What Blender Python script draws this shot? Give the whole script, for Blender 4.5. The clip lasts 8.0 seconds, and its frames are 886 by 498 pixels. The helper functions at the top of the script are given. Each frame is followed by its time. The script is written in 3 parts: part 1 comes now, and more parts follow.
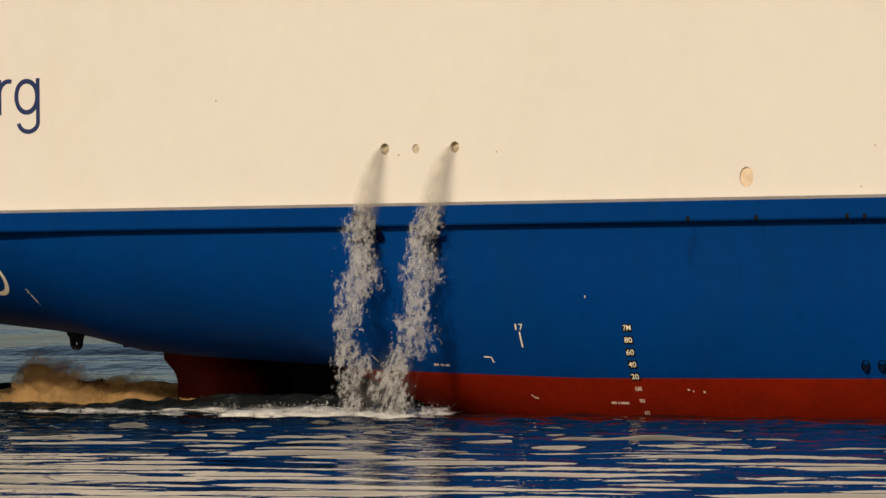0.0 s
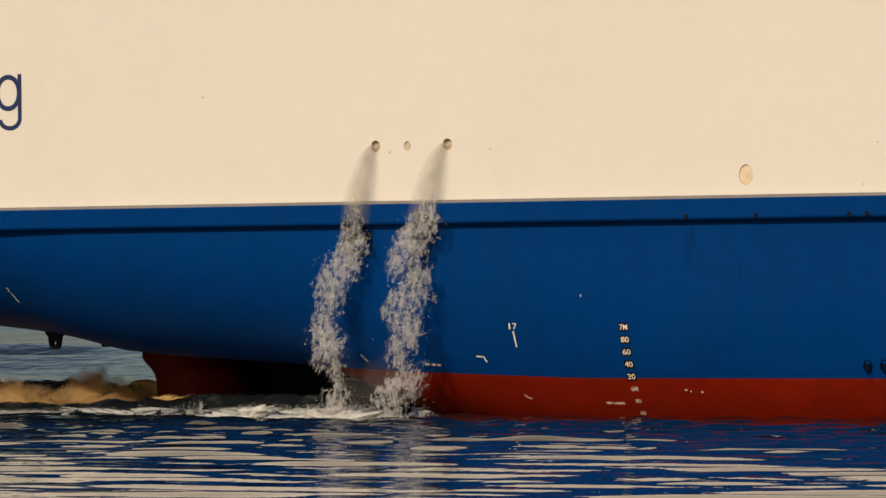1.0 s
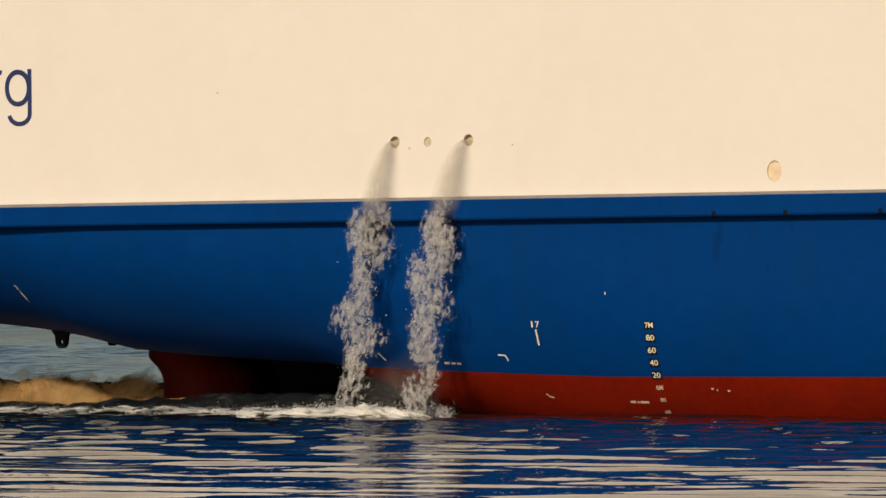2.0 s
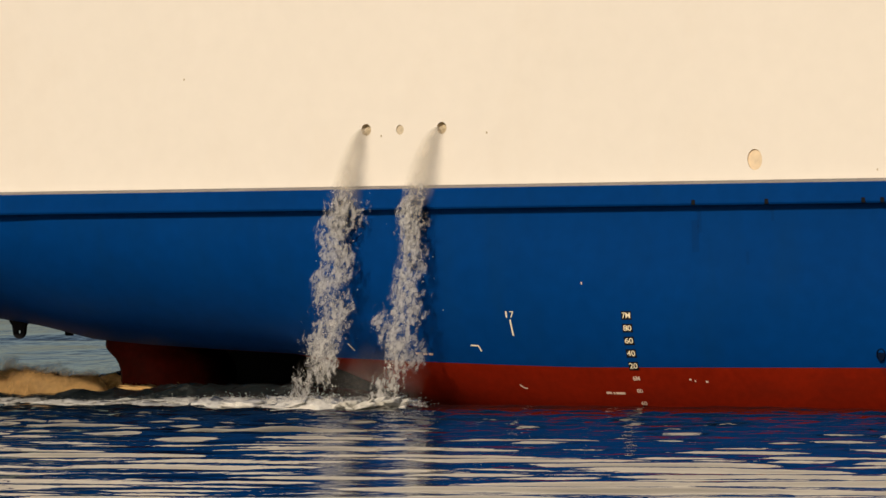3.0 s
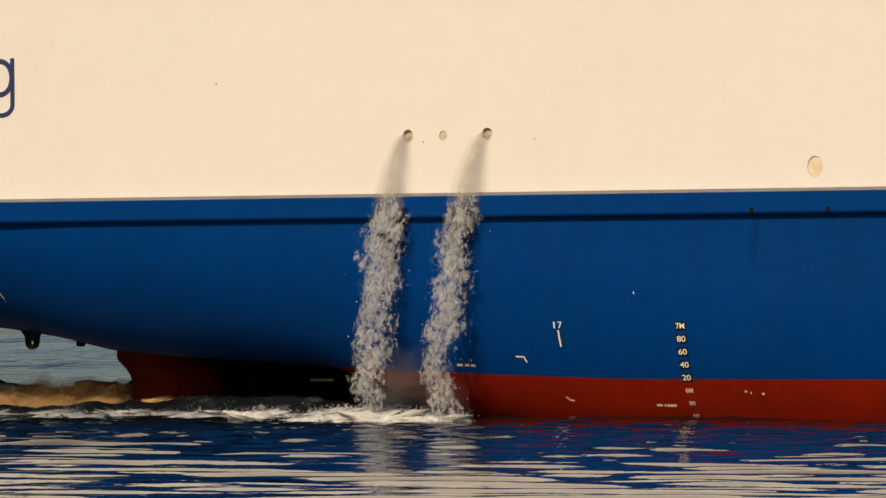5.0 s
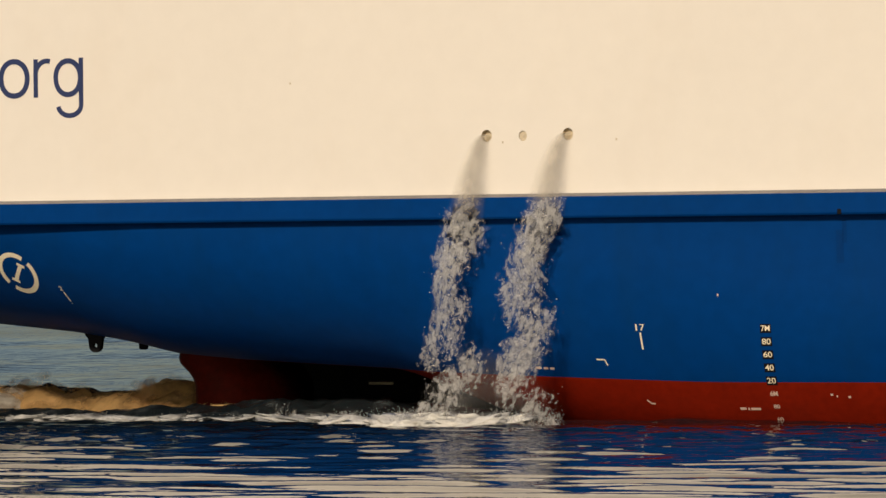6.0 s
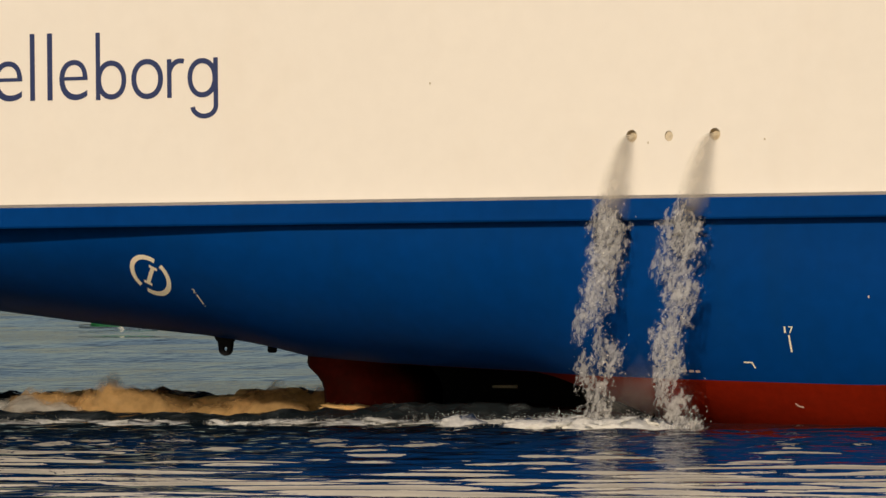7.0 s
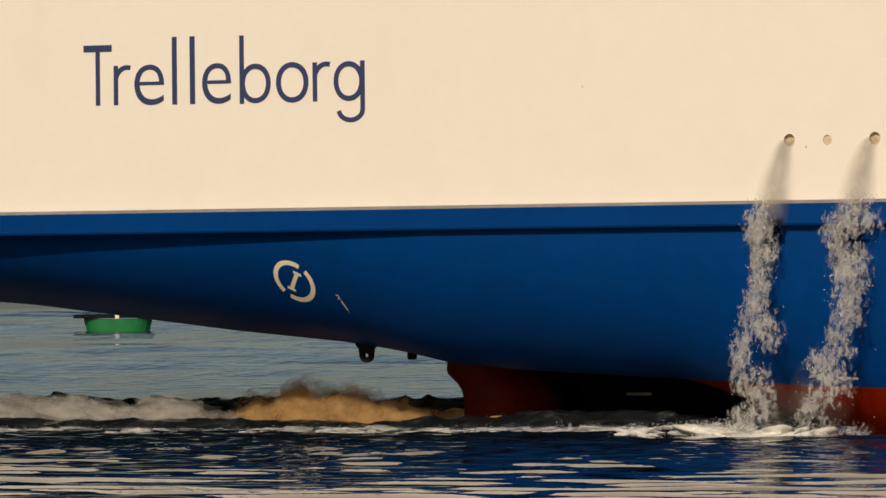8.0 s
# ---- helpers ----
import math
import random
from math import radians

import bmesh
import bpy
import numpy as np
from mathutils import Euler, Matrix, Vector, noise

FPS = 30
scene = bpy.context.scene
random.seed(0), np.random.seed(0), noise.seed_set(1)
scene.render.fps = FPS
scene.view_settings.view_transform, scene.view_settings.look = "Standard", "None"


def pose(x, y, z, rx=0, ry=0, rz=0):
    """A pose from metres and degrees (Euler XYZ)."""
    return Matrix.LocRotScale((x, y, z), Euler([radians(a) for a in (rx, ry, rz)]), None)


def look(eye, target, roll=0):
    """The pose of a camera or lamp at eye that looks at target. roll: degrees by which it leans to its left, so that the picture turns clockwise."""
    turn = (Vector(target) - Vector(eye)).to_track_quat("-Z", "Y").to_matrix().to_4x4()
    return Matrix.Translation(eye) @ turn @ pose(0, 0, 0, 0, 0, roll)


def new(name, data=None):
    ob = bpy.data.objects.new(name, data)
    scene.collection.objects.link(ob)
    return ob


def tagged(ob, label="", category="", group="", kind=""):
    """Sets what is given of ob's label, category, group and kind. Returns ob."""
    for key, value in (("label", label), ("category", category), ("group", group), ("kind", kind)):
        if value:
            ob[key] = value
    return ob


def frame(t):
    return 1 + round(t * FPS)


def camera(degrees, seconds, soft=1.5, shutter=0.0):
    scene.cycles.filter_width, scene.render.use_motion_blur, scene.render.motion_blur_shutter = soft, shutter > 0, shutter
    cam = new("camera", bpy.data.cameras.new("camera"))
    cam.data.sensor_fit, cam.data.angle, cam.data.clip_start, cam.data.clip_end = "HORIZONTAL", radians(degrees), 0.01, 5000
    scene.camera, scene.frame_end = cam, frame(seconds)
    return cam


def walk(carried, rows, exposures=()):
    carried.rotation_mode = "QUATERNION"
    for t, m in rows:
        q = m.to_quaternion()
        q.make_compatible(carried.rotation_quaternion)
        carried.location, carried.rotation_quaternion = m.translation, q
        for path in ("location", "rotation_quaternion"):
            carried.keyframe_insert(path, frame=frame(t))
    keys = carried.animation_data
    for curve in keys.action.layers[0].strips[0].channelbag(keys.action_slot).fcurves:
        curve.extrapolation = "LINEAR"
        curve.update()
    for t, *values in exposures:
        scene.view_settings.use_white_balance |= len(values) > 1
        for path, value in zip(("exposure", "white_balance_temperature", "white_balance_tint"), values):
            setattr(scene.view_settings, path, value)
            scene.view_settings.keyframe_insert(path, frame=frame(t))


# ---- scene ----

# ---------------------------------------------------------------- camera
cam = camera(9.811, 8.0, soft=1.5)
EYE = (0.0, 0.0, 2.416)
AIM = [(0, -29.956, 0.249, -0.612), (0.5, -29.208, 0.228, -0.612), (1, -28.649, 0.233, -0.59), (1.2, -28.449, 0.243, -0.58),
       (2.3, -27.212, 0.149, -0.58), (2.5, -26.928, 0.102, -0.556), (3, -25.905, 0.086, -0.545), (3.5, -25.005, 0.084, -0.57),
       (4, -24.35, 0.033, -0.519), (4.2, -24.121, 0.031, -0.52), (5.3, -23.175, 0.245, -0.5), (5.5, -23.021, 0.258, -0.523),
       (6, -22.657, 0.218, -0.495), (6.5, -22.71, 0.255, -0.526), (7, -22.563, 0.254, -0.558), (7.5, -22.501, 0.316, -0.573),
       (8, -22.511, 0.335, -0.55)]
walk(cam, [(t, pose(*EYE, 90 + tilt, 0, -pan) @ pose(0, 0, 0, 0, 0, roll)) for t, pan, tilt, roll in AIM],
     exposures=[(0, -0.42, 6700, 10), (1.2, -0.42, 6700, 10), (2.3, -0.28, 6700, 10), (5.3, -0.32, 6700, 10), (8, -0.35, 6700, 10)])

# ---------------------------------------------------------------- world and sun
SUN_EL, SUN_AZ = 23.5, -6.0        # degrees above the horizon, degrees aft of the hull's normal
to_sun = Vector((-math.sin(radians(SUN_AZ)) * math.cos(radians(SUN_EL)), -math.cos(radians(SUN_AZ)) * math.cos(radians(SUN_EL)), math.sin(radians(SUN_EL))))
world = bpy.data.worlds.new("sky")
scene.world = world
world.use_nodes = True
wt = world.node_tree
sky = wt.nodes.new("ShaderNodeTexSky")
sky.sky_type, sky.sun_disc = "NISHITA", False
sky.sun_elevation, sky.sun_rotation = radians(SUN_EL), math.atan2(to_sun.x, to_sun.y)
sky.dust_density, sky.ozone_density = 1.7, 1.0
wt.links.new(sky.outputs[0], wt.nodes["Background"].inputs[0])
wt.nodes["Background"].inputs[1].default_value = 0.062
sun = new("sun", bpy.data.lights.new("sun", "SUN"))
sun.data.energy, sun.data.angle, sun.data.color = 3.45, radians(2.2), (1.0, 0.825, 0.62)
sun.matrix_world = look(to_sun * 200, (0, 0, 0))


# ---------------------------------------------------------------- materials
def material(name, base, rough, spread=0.08, grain=6.0, coarse=0.6, relief=0.0, relief_scale=30.0, metal=0.0, dirt=None, dirt_amount=0.0,
             dirt_stretch=(1, 1, 1), clear=0.0, gloss=0.5):
    """A surface whose colour wanders at two scales, with stains, fine relief and, where clear > 0, see-through gaps."""
    m = bpy.data.materials.new(name)
    m.use_nodes = True
    t = m.node_tree
    n, k = t.nodes, t.links
    b = n["Principled BSDF"]
    where = n.new("ShaderNodeTexCoord")
    base = (*base, 1)
    fine, wide = n.new("ShaderNodeTexNoise"), n.new("ShaderNodeTexNoise")
    for tex, s in ((fine, grain), (wide, coarse)):
        tex.inputs["Scale"].default_value, tex.inputs["Detail"].default_value = s, 5
        k.new(where.outputs["Object"], tex.inputs["Vector"])
    both = n.new("ShaderNodeMath")
    both.operation = "ADD"
    k.new(fine.outputs["Fac"], both.inputs[0])
    k.new(wide.outputs["Fac"], both.inputs[1])
    ramp = n.new("ShaderNodeMapRange")
    ramp.inputs["From Min"].default_value, ramp.inputs["From Max"].default_value = 0.7, 1.3
    ramp.inputs["To Min"].default_value, ramp.inputs["To Max"].default_value = 1 - spread, 1 + spread
    k.new(both.outputs[0], ramp.inputs["Value"])
    tint = n.new("ShaderNodeVectorMath")
    tint.operation = "SCALE"
    tint.inputs[0].default_value = base[:3]
    k.new(ramp.outputs[0], tint.inputs["Scale"])
    colour = tint.outputs[0]
    if dirt:
        place = n.new("ShaderNodeMapping")
        place.inputs["Scale"].default_value = dirt_stretch
        k.new(where.outputs["Object"], place.inputs["Vector"])
        stain = n.new("ShaderNodeTexNoise")
        stain.inputs["Scale"].default_value, stain.inputs["Detail"].default_value, stain.inputs["Roughness"].default_value = 1.0, 7, 0.65
        k.new(place.outputs[0], stain.inputs["Vector"])
        amount = n.new("ShaderNodeMapRange")
        amount.inputs["From Min"].default_value, amount.inputs["From Max"].default_value = 0.5, 0.8
        amount.inputs["To Max"].default_value = dirt_amount
        k.new(stain.outputs["Fac"], amount.inputs["Value"])
        mix = n.new("ShaderNodeMix")
        mix.data_type = "RGBA"
        mix.inputs[7].default_value = (*dirt, 1)
        k.new(amount.outputs[0], mix.inputs[0])
        k.new(colour, mix.inputs[6])
        colour = mix.outputs[2]
    k.new(colour, b.inputs["Base Color"])
    b.inputs["Roughness"].default_value, b.inputs["Metallic"].default_value = rough, metal
    b.inputs["Specular IOR Level"].default_value = gloss
    if relief:
        rough_tex = n.new("ShaderNodeTexNoise")
        rough_tex.inputs["Scale"].default_value, rough_tex.inputs["Detail"].default_value = relief_scale, 4
        k.new(where.outputs["Object"], rough_tex.inputs["Vector"])
        bump = n.new("ShaderNodeBump")
        bump.inputs["Strength"].default_value, bump.inputs["Distance"].default_value = 1.0, relief
        k.new(rough_tex.outputs["Fac"], bump.inputs["Height"])
        k.new(bump.outputs[0], b.inputs["Normal"])
    if clear:
        b.inputs["Alpha"].default_value = 1 - clear
    return m


WHITE = material("white_hull_paint", (0.80, 0.77, 0.72), 0.45, 0.02, 3, 0.25, 0.004, 0.35, dirt=(0.62, 0.50, 0.36), dirt_amount=0.12, dirt_stretch=(0.5, 0.5, 0.3), gloss=0.3)
BLUE = material("blue_hull_paint", (0.0, 0.040, 0.195), 0.42, 0.10, 4, 0.35, 0.006, 0.5, dirt=(0.004, 0.035, 0.11), dirt_amount=0.35, dirt_stretch=(1.2, 1.2, 0.25), gloss=0.03)
RED = material("red_antifouling", (0.19, 0.0115, 0.003), 0.6, 0.16, 9, 0.6, 0.006, 3.0, dirt=(0.09, 0.010, 0.006), dirt_amount=0.5, dirt_stretch=(1.0, 1.0, 3.0), gloss=0.03)
# RED darkened for the skeg: the counter's shade is put into the colour
SHADED_RED = material("shaded_red_antifouling", (0.095, 0.007, 0.003), 0.6, 0.25, 9, 0.8, 0.008, 4.0, dirt=(0.035, 0.012, 0.006), dirt_amount=0.7, dirt_stretch=(1.0, 1.0, 2.0), gloss=0.08)
LETTER = material("navy_letter_paint", (0.008, 0.024, 0.11), 0.5, 0.05)
MARK = material("cream_mark_paint", (0.88, 0.80, 0.62), 0.55, 0.08, 30)
WORN = material("worn_mark_paint", (0.72, 0.55, 0.46), 0.6, 0.2, 30)
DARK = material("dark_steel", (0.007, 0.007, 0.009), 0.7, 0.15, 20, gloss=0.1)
GREY = material("dirty_ledge", (0.25, 0.24, 0.235), 0.7, 0.2, 8, 1.0)
RUST = material("wet_pipe", (0.58, 0.50, 0.36), 0.5, 0.2, 20)
SPRAY = material("broken_falling_water", (0.82, 0.80, 0.77), 0.4, 0.12, 9, 3.0, gloss=0.4)
FOAM = material("white_foam", (0.68, 0.68, 0.66), 0.7, 0.18, 14, 3.0, 0.015, 14.0, dirt=(0.20, 0.22, 0.24), dirt_amount=0.5, dirt_stretch=(3, 3, 6), gloss=0.3)
DEEP = material("dark_churned_water", (0.014, 0.020, 0.024), 0.12, 0.3, 5, 1.0, 0.04, 3.0, dirt=(0.28, 0.31, 0.33), dirt_amount=0.32, dirt_stretch=(2.5, 2.5, 4))
SWELL = material("grey_broken_swell", (0.05, 0.065, 0.075), 0.25, 0.3, 5, 1.0, 0.05, 3.0, dirt=(0.55, 0.57, 0.58), dirt_amount=0.85, dirt_stretch=(1.2, 1.2, 4))
MUD = material("thick_muddy_water", (0.62, 0.40, 0.17), 0.6, 0.2, 5, 1.4, 0.05, 5.0, dirt=(0.26, 0.17, 0.08), dirt_amount=0.6, dirt_stretch=(1.5, 1.5, 2.5), gloss=0.2)
SILT = material("grey_silty_water", (0.42, 0.42, 0.40), 0.5, 0.25, 5, 1.4, 0.05, 5.0, dirt=(0.12, 0.13, 0.13), dirt_amount=0.7, dirt_stretch=(1.5, 1.5, 4), gloss=0.3)
TRAIL = material("thinning_foam", (0.50, 0.51, 0.51), 0.6, 0.25, 12, 2.0, 0.02, 12.0, dirt=(0.05, 0.06, 0.07), dirt_amount=0.9, dirt_stretch=(2, 2, 6), gloss=0.4)
# tan colour carries the shade inside the small plugged opening
PLUG = material("shaded_plug", (0.56, 0.49, 0.37), 0.7, 0.2, 20)
TAN = material("tan_recess_paint", (0.74, 0.61, 0.44), 0.6, 0.15, 12)
STAIN = material("dark_run_stain", (0.004, 0.014, 0.03), 0.6, 0.3, 12, 2.0, clear=0.88, gloss=0.1)
OUTLET_BLACK = material("blue_black_outlet", (0.001, 0.006, 0.024), 0.7, 0.25, 10, gloss=0.05)
GREEN = material("green_boat_paint", (0.004, 0.16, 0.05), 0.6, 0.2, 2, 0.4)


def water_material():
    m = bpy.data.materials.new("harbour_water")
    m.use_nodes = True
    t = m.node_tree
    n, k = t.nodes, t.links
    b = n["Principled BSDF"]
    b.inputs["Base Color"].default_value = (0.006, 0.011, 0.014, 1)
    b.inputs["Roughness"].default_value, b.inputs["IOR"].default_value = 0.006, 1.42
    b.inputs["Coat Weight"].default_value, b.inputs["Coat IOR"].default_value, b.inputs["Coat Roughness"].default_value = 0.1, 1.33, 0.006
    where = n.new("ShaderNodeTexCoord")
    place = n.new("ShaderNodeMapping")
    place.inputs["Rotation"].default_value = (0, 0, radians(26))
    place.inputs["Scale"].default_value = (0.75, 1.0, 1.0)
    k.new(where.outputs["Object"], place.inputs["Vector"])
    total = None
    for scale, weight in ((0.9, 0.012), (3.0, 0.0045)):
        tex = n.new("ShaderNodeTexNoise")
        tex.inputs["Scale"].default_value, tex.inputs["Detail"].default_value = scale, 3
        k.new(place.outputs[0], tex.inputs["Vector"])
        mul = n.new("ShaderNodeMath")
        mul.operation = "MULTIPLY_ADD"
        mul.inputs[1].default_value = weight
        k.new(tex.outputs["Fac"], mul.inputs[0])
        if total:
            k.new(total, mul.inputs[2])
        else:
            mul.inputs[2].default_value = 0
        total = mul.outputs[0]
    # short steep ripples: in wind streaks on the open water beyond the ship, and all along the moving hull
    split = n.new("ShaderNodeSeparateXYZ")
    k.new(where.outputs["Object"], split.inputs[0])

    def ramp_of(source, lo, hi, top=1.0):
        node = n.new("ShaderNodeMapRange")
        node.inputs["From Min"].default_value, node.inputs["From Max"].default_value, node.inputs["To Max"].default_value = lo, hi, top
        k.new(source, node.inputs["Value"])
        return node.outputs[0]

    def product(a, b):
        node = n.new("ShaderNodeMath")
        node.operation = "MULTIPLY"
        k.new(a, node.inputs[0])
        k.new(b, node.inputs[1])
        return node.outputs[0]

    streak_place = n.new("ShaderNodeMapping")
    streak_place.inputs["Rotation"].default_value = (0, 0, radians(26))
    streak_place.inputs["Scale"].default_value = (0.28, 0.07, 1.0)
    k.new(where.outputs["Object"], streak_place.inputs["Vector"])
    streak, chop, near = n.new("ShaderNodeTexNoise"), n.new("ShaderNodeTexNoise"), n.new("ShaderNodeTexNoise")
    streak.inputs["Scale"].default_value, streak.inputs["Detail"].default_value = 1.0, 5
    chop.inputs["Scale"].default_value, chop.inputs["Detail"].default_value = 1.3, 3
    near.inputs["Scale"].default_value, near.inputs["Detail"].default_value = 2.4, 3
    k.new(streak_place.outputs[0], streak.inputs["Vector"])
    k.new(place.outputs[0], chop.inputs["Vector"])
    k.new(place.outputs[0], near.inputs["Vector"])
    far_lift = product(product(ramp_of(split.outputs["Y"], 86, 100), ramp_of(streak.outputs["Fac"], 0.46, 0.60, 0.11)), chop.outputs["Fac"])
    near_lift = product(ramp_of(split.outputs["Y"], 67, 72.5, 0.06), near.outputs["Fac"])
    for lift in (far_lift, near_lift):
        add = n.new("ShaderNodeMath")
        add.operation = "ADD"
        k.new(lift, add.inputs[0])
        k.new(total, add.inputs[1])
        total = add.outputs[0]
    bump = n.new("ShaderNodeBump")
    bump.inputs["Strength"].default_value, bump.inputs["Distance"].default_value = 1.0, 1.0
    k.new(total, bump.inputs["Height"])
    k.new(bump.outputs[0], b.inputs["Normal"])
    k.new(bump.outputs[0], b.inputs["Coat Normal"])
    return m


WATER = water_material()


def lace_material(name, base, scale, gain, bias, top, detail=4.0, through_light=0.3, grain=(1, 1, 1), soft=0.55, tones=(0.62, 1.14), relief=0.45):
    """Aerated water: as dense as the mesh's own density says, torn into lace by noise."""
    m = bpy.data.materials.new(name)
    m.use_nodes = True
    t = m.node_tree
    n, k = t.nodes, t.links
    b = n["Principled BSDF"]
    b.inputs["Roughness"].default_value, b.inputs["Specular IOR Level"].default_value = 0.6, 0.2
    where, info, dens = n.new("ShaderNodeTexCoord"), n.new("ShaderNodeObjectInfo"), n.new("ShaderNodeAttribute")
    dens.attribute_name = "thickness"
    shift = n.new("ShaderNodeMath")
    shift.operation = "MULTIPLY"
    shift.inputs[1].default_value = 60.0
    k.new(info.outputs["Random"], shift.inputs[0])
    spot = n.new("ShaderNodeVectorMath")
    spot.operation = "ADD"
    k.new(where.outputs["Object"], spot.inputs[0])
    k.new(shift.outputs[0], spot.inputs[1])
    drawn = n.new("ShaderNodeMapping")
    drawn.inputs["Scale"].default_value = grain
    k.new(spot.outputs[0], drawn.inputs["Vector"])
    lace, tone = n.new("ShaderNodeTexNoise"), n.new("ShaderNodeTexNoise")
    for tex, sc, d in ((lace, scale, detail), (tone, scale * 1.7, 4)):
        tex.inputs["Scale"].default_value, tex.inputs["Detail"].default_value, tex.inputs["Roughness"].default_value = sc, d, 0.62
        k.new(drawn.outputs[0], tex.inputs["Vector"])
    amount = n.new("ShaderNodeMath")
    amount.operation = "MULTIPLY_ADD"
    amount.inputs[1].default_value = gain
    k.new(lace.outputs["Fac"], amount.inputs[0])
    k.new(dens.outputs["Fac"], amount.inputs[2])
    ramp = n.new("ShaderNodeMapRange")
    ramp.inputs["From Min"].default_value, ramp.inputs["From Max"].default_value = bias, bias + soft
    ramp.inputs["To Max"].default_value = top
    k.new(amount.outputs[0], ramp.inputs["Value"])
    k.new(ramp.outputs[0], b.inputs["Alpha"])
    shade = n.new("ShaderNodeMapRange")
    shade.inputs["From Min"].default_value, shade.inputs["From Max"].default_value = 0.35, 0.65
    shade.inputs["To Min"].default_value, shade.inputs["To Max"].default_value = tones
    k.new(tone.outputs["Fac"], shade.inputs["Value"])
    tint = n.new("ShaderNodeVectorMath")
    tint.operation = "SCALE"
    tint.inputs[0].default_value = base
    k.new(shade.outputs[0], tint.inputs["Scale"])
    k.new(tint.outputs[0], b.inputs["Base Color"])
    bump = n.new("ShaderNodeBump")
    bump.inputs["Strength"].default_value, bump.inputs["Distance"].default_value = relief, 0.03
    k.new(tone.outputs["Fac"], bump.inputs["Height"])
    k.new(bump.outputs[0], b.inputs["Normal"])
    # drops pass light on as well as throwing it back
    lit = n.new("ShaderNodeBsdfTranslucent")
    k.new(tint.outputs[0], lit.inputs["Color"])
    clear, seen, both = n.new("ShaderNodeBsdfTransparent"), n.new("ShaderNodeMixShader"), n.new("ShaderNodeMixShader")
    k.new(ramp.outputs[0], seen.inputs[0])
    k.new(clear.outputs[0], seen.inputs[1])
    k.new(lit.outputs[0], seen.inputs[2])
    both.inputs[0].default_value = through_light
    k.new(b.outputs[0], both.inputs[1])
    k.new(seen.outputs[0], both.inputs[2])
    k.new(both.outputs[0], n["Material Output"].inputs["Surface"])
    return m



LACE = lace_material("torn_white_water", (0.78, 0.78, 0.77), 10.0, 2.6, 1.74, 0.72, 6.0, 0.5, (1.2, 1.2, 0.6), 0.52, (0.8, 1.1), 0.3)
MUD_PUFF = lace_material("muddy_wash_veil", (0.64, 0.41, 0.18), 1.7, 1.5, 0.95, 1.0, 4.0, 0.5, (1, 1, 1), 0.5, (0.78, 1.1), 0.2)
SILT_PUFF = lace_material("silty_wash_veil", (0.56, 0.56, 0.54), 2.4, 1.9, 1.15, 0.9, 5.0, 0.5, (0.6, 1, 1.3), 0.5, (0.7, 1.12), 0.3)
FAN = lace_material("smooth_water_fan", (0.55, 0.50, 0.42), 3.0, 0.25, 0.22, 0.42, 2.0, 0.2)
MIST = lace_material("fine_spray_mist", (0.78, 0.76, 0.73), 3.0, 1.4, 0.75, 0.11, 4.0, 0.5, (1, 1, 1), 1.2, (0.95, 1.05), 0.0)


# ---------------------------------------------------------------- mesh helpers
def mesh_of(bm, name, *mats, smooth=False):
    me = bpy.data.meshes.new(name)
    bm.to_mesh(me)
    bm.free()
    for m in mats:
        me.materials.append(m)
    if smooth:
        me.polygons.foreach_set("use_smooth", [True] * len(me.polygons))
    return me


def part(name, bm, mat, parent, label="", smooth=False):
    mats = mat if isinstance(mat, (list, tuple)) else (mat,)
    me = bm if isinstance(bm, bpy.types.Mesh) else mesh_of(bm, name, *mats, smooth=smooth)
    ob = new(name, me)
    ob.parent = parent
    return tagged(ob, label)


def box(bm, x0, x1, y0, y1, z0, z1, bevel=0.0):
    vs = bmesh.ops.create_cube(bm, size=1)["verts"]
    for v in vs:
        v.co = ((x0 + x1) / 2 + v.co.x * (x1 - x0), (y0 + y1) / 2 + v.co.y * (y1 - y0), (z0 + z1) / 2 + v.co.z * (z1 - z0))
    if bevel:
        es = list({e for v in vs for e in v.link_edges})
        bmesh.ops.bevel(bm, geom=es, offset=bevel, segments=2, affect="EDGES", profile=0.5)


def sheet(bm, rows, flip=False, mats=None):
    """Quads over a grid of points; mats gives the material of a quad by its row."""
    grid = [[bm.verts.new(p) for p in r] for r in rows]
    for i in range(len(grid) - 1):
        for j in range(len(grid[0]) - 1):
            q = [grid[i][j], grid[i + 1][j], grid[i + 1][j + 1], grid[i][j + 1]]
            f = bm.faces.new(q[::-1] if flip else q)
            f.material_index = mats(i, j) if mats else 0


def ease(x, table):
    """Values of a table of (x, values...) at x, gliding from row to row."""
    if x <= table[0][0]:
        return table[0][1:]
    for a, b in zip(table, table[1:]):
        if x <= b[0]:
            s = (x - a[0]) / (b[0] - a[0])
            return tuple(p + (q - p) * s for p, q in zip(a[1:], b[1:]))
    return table[-1][1:]


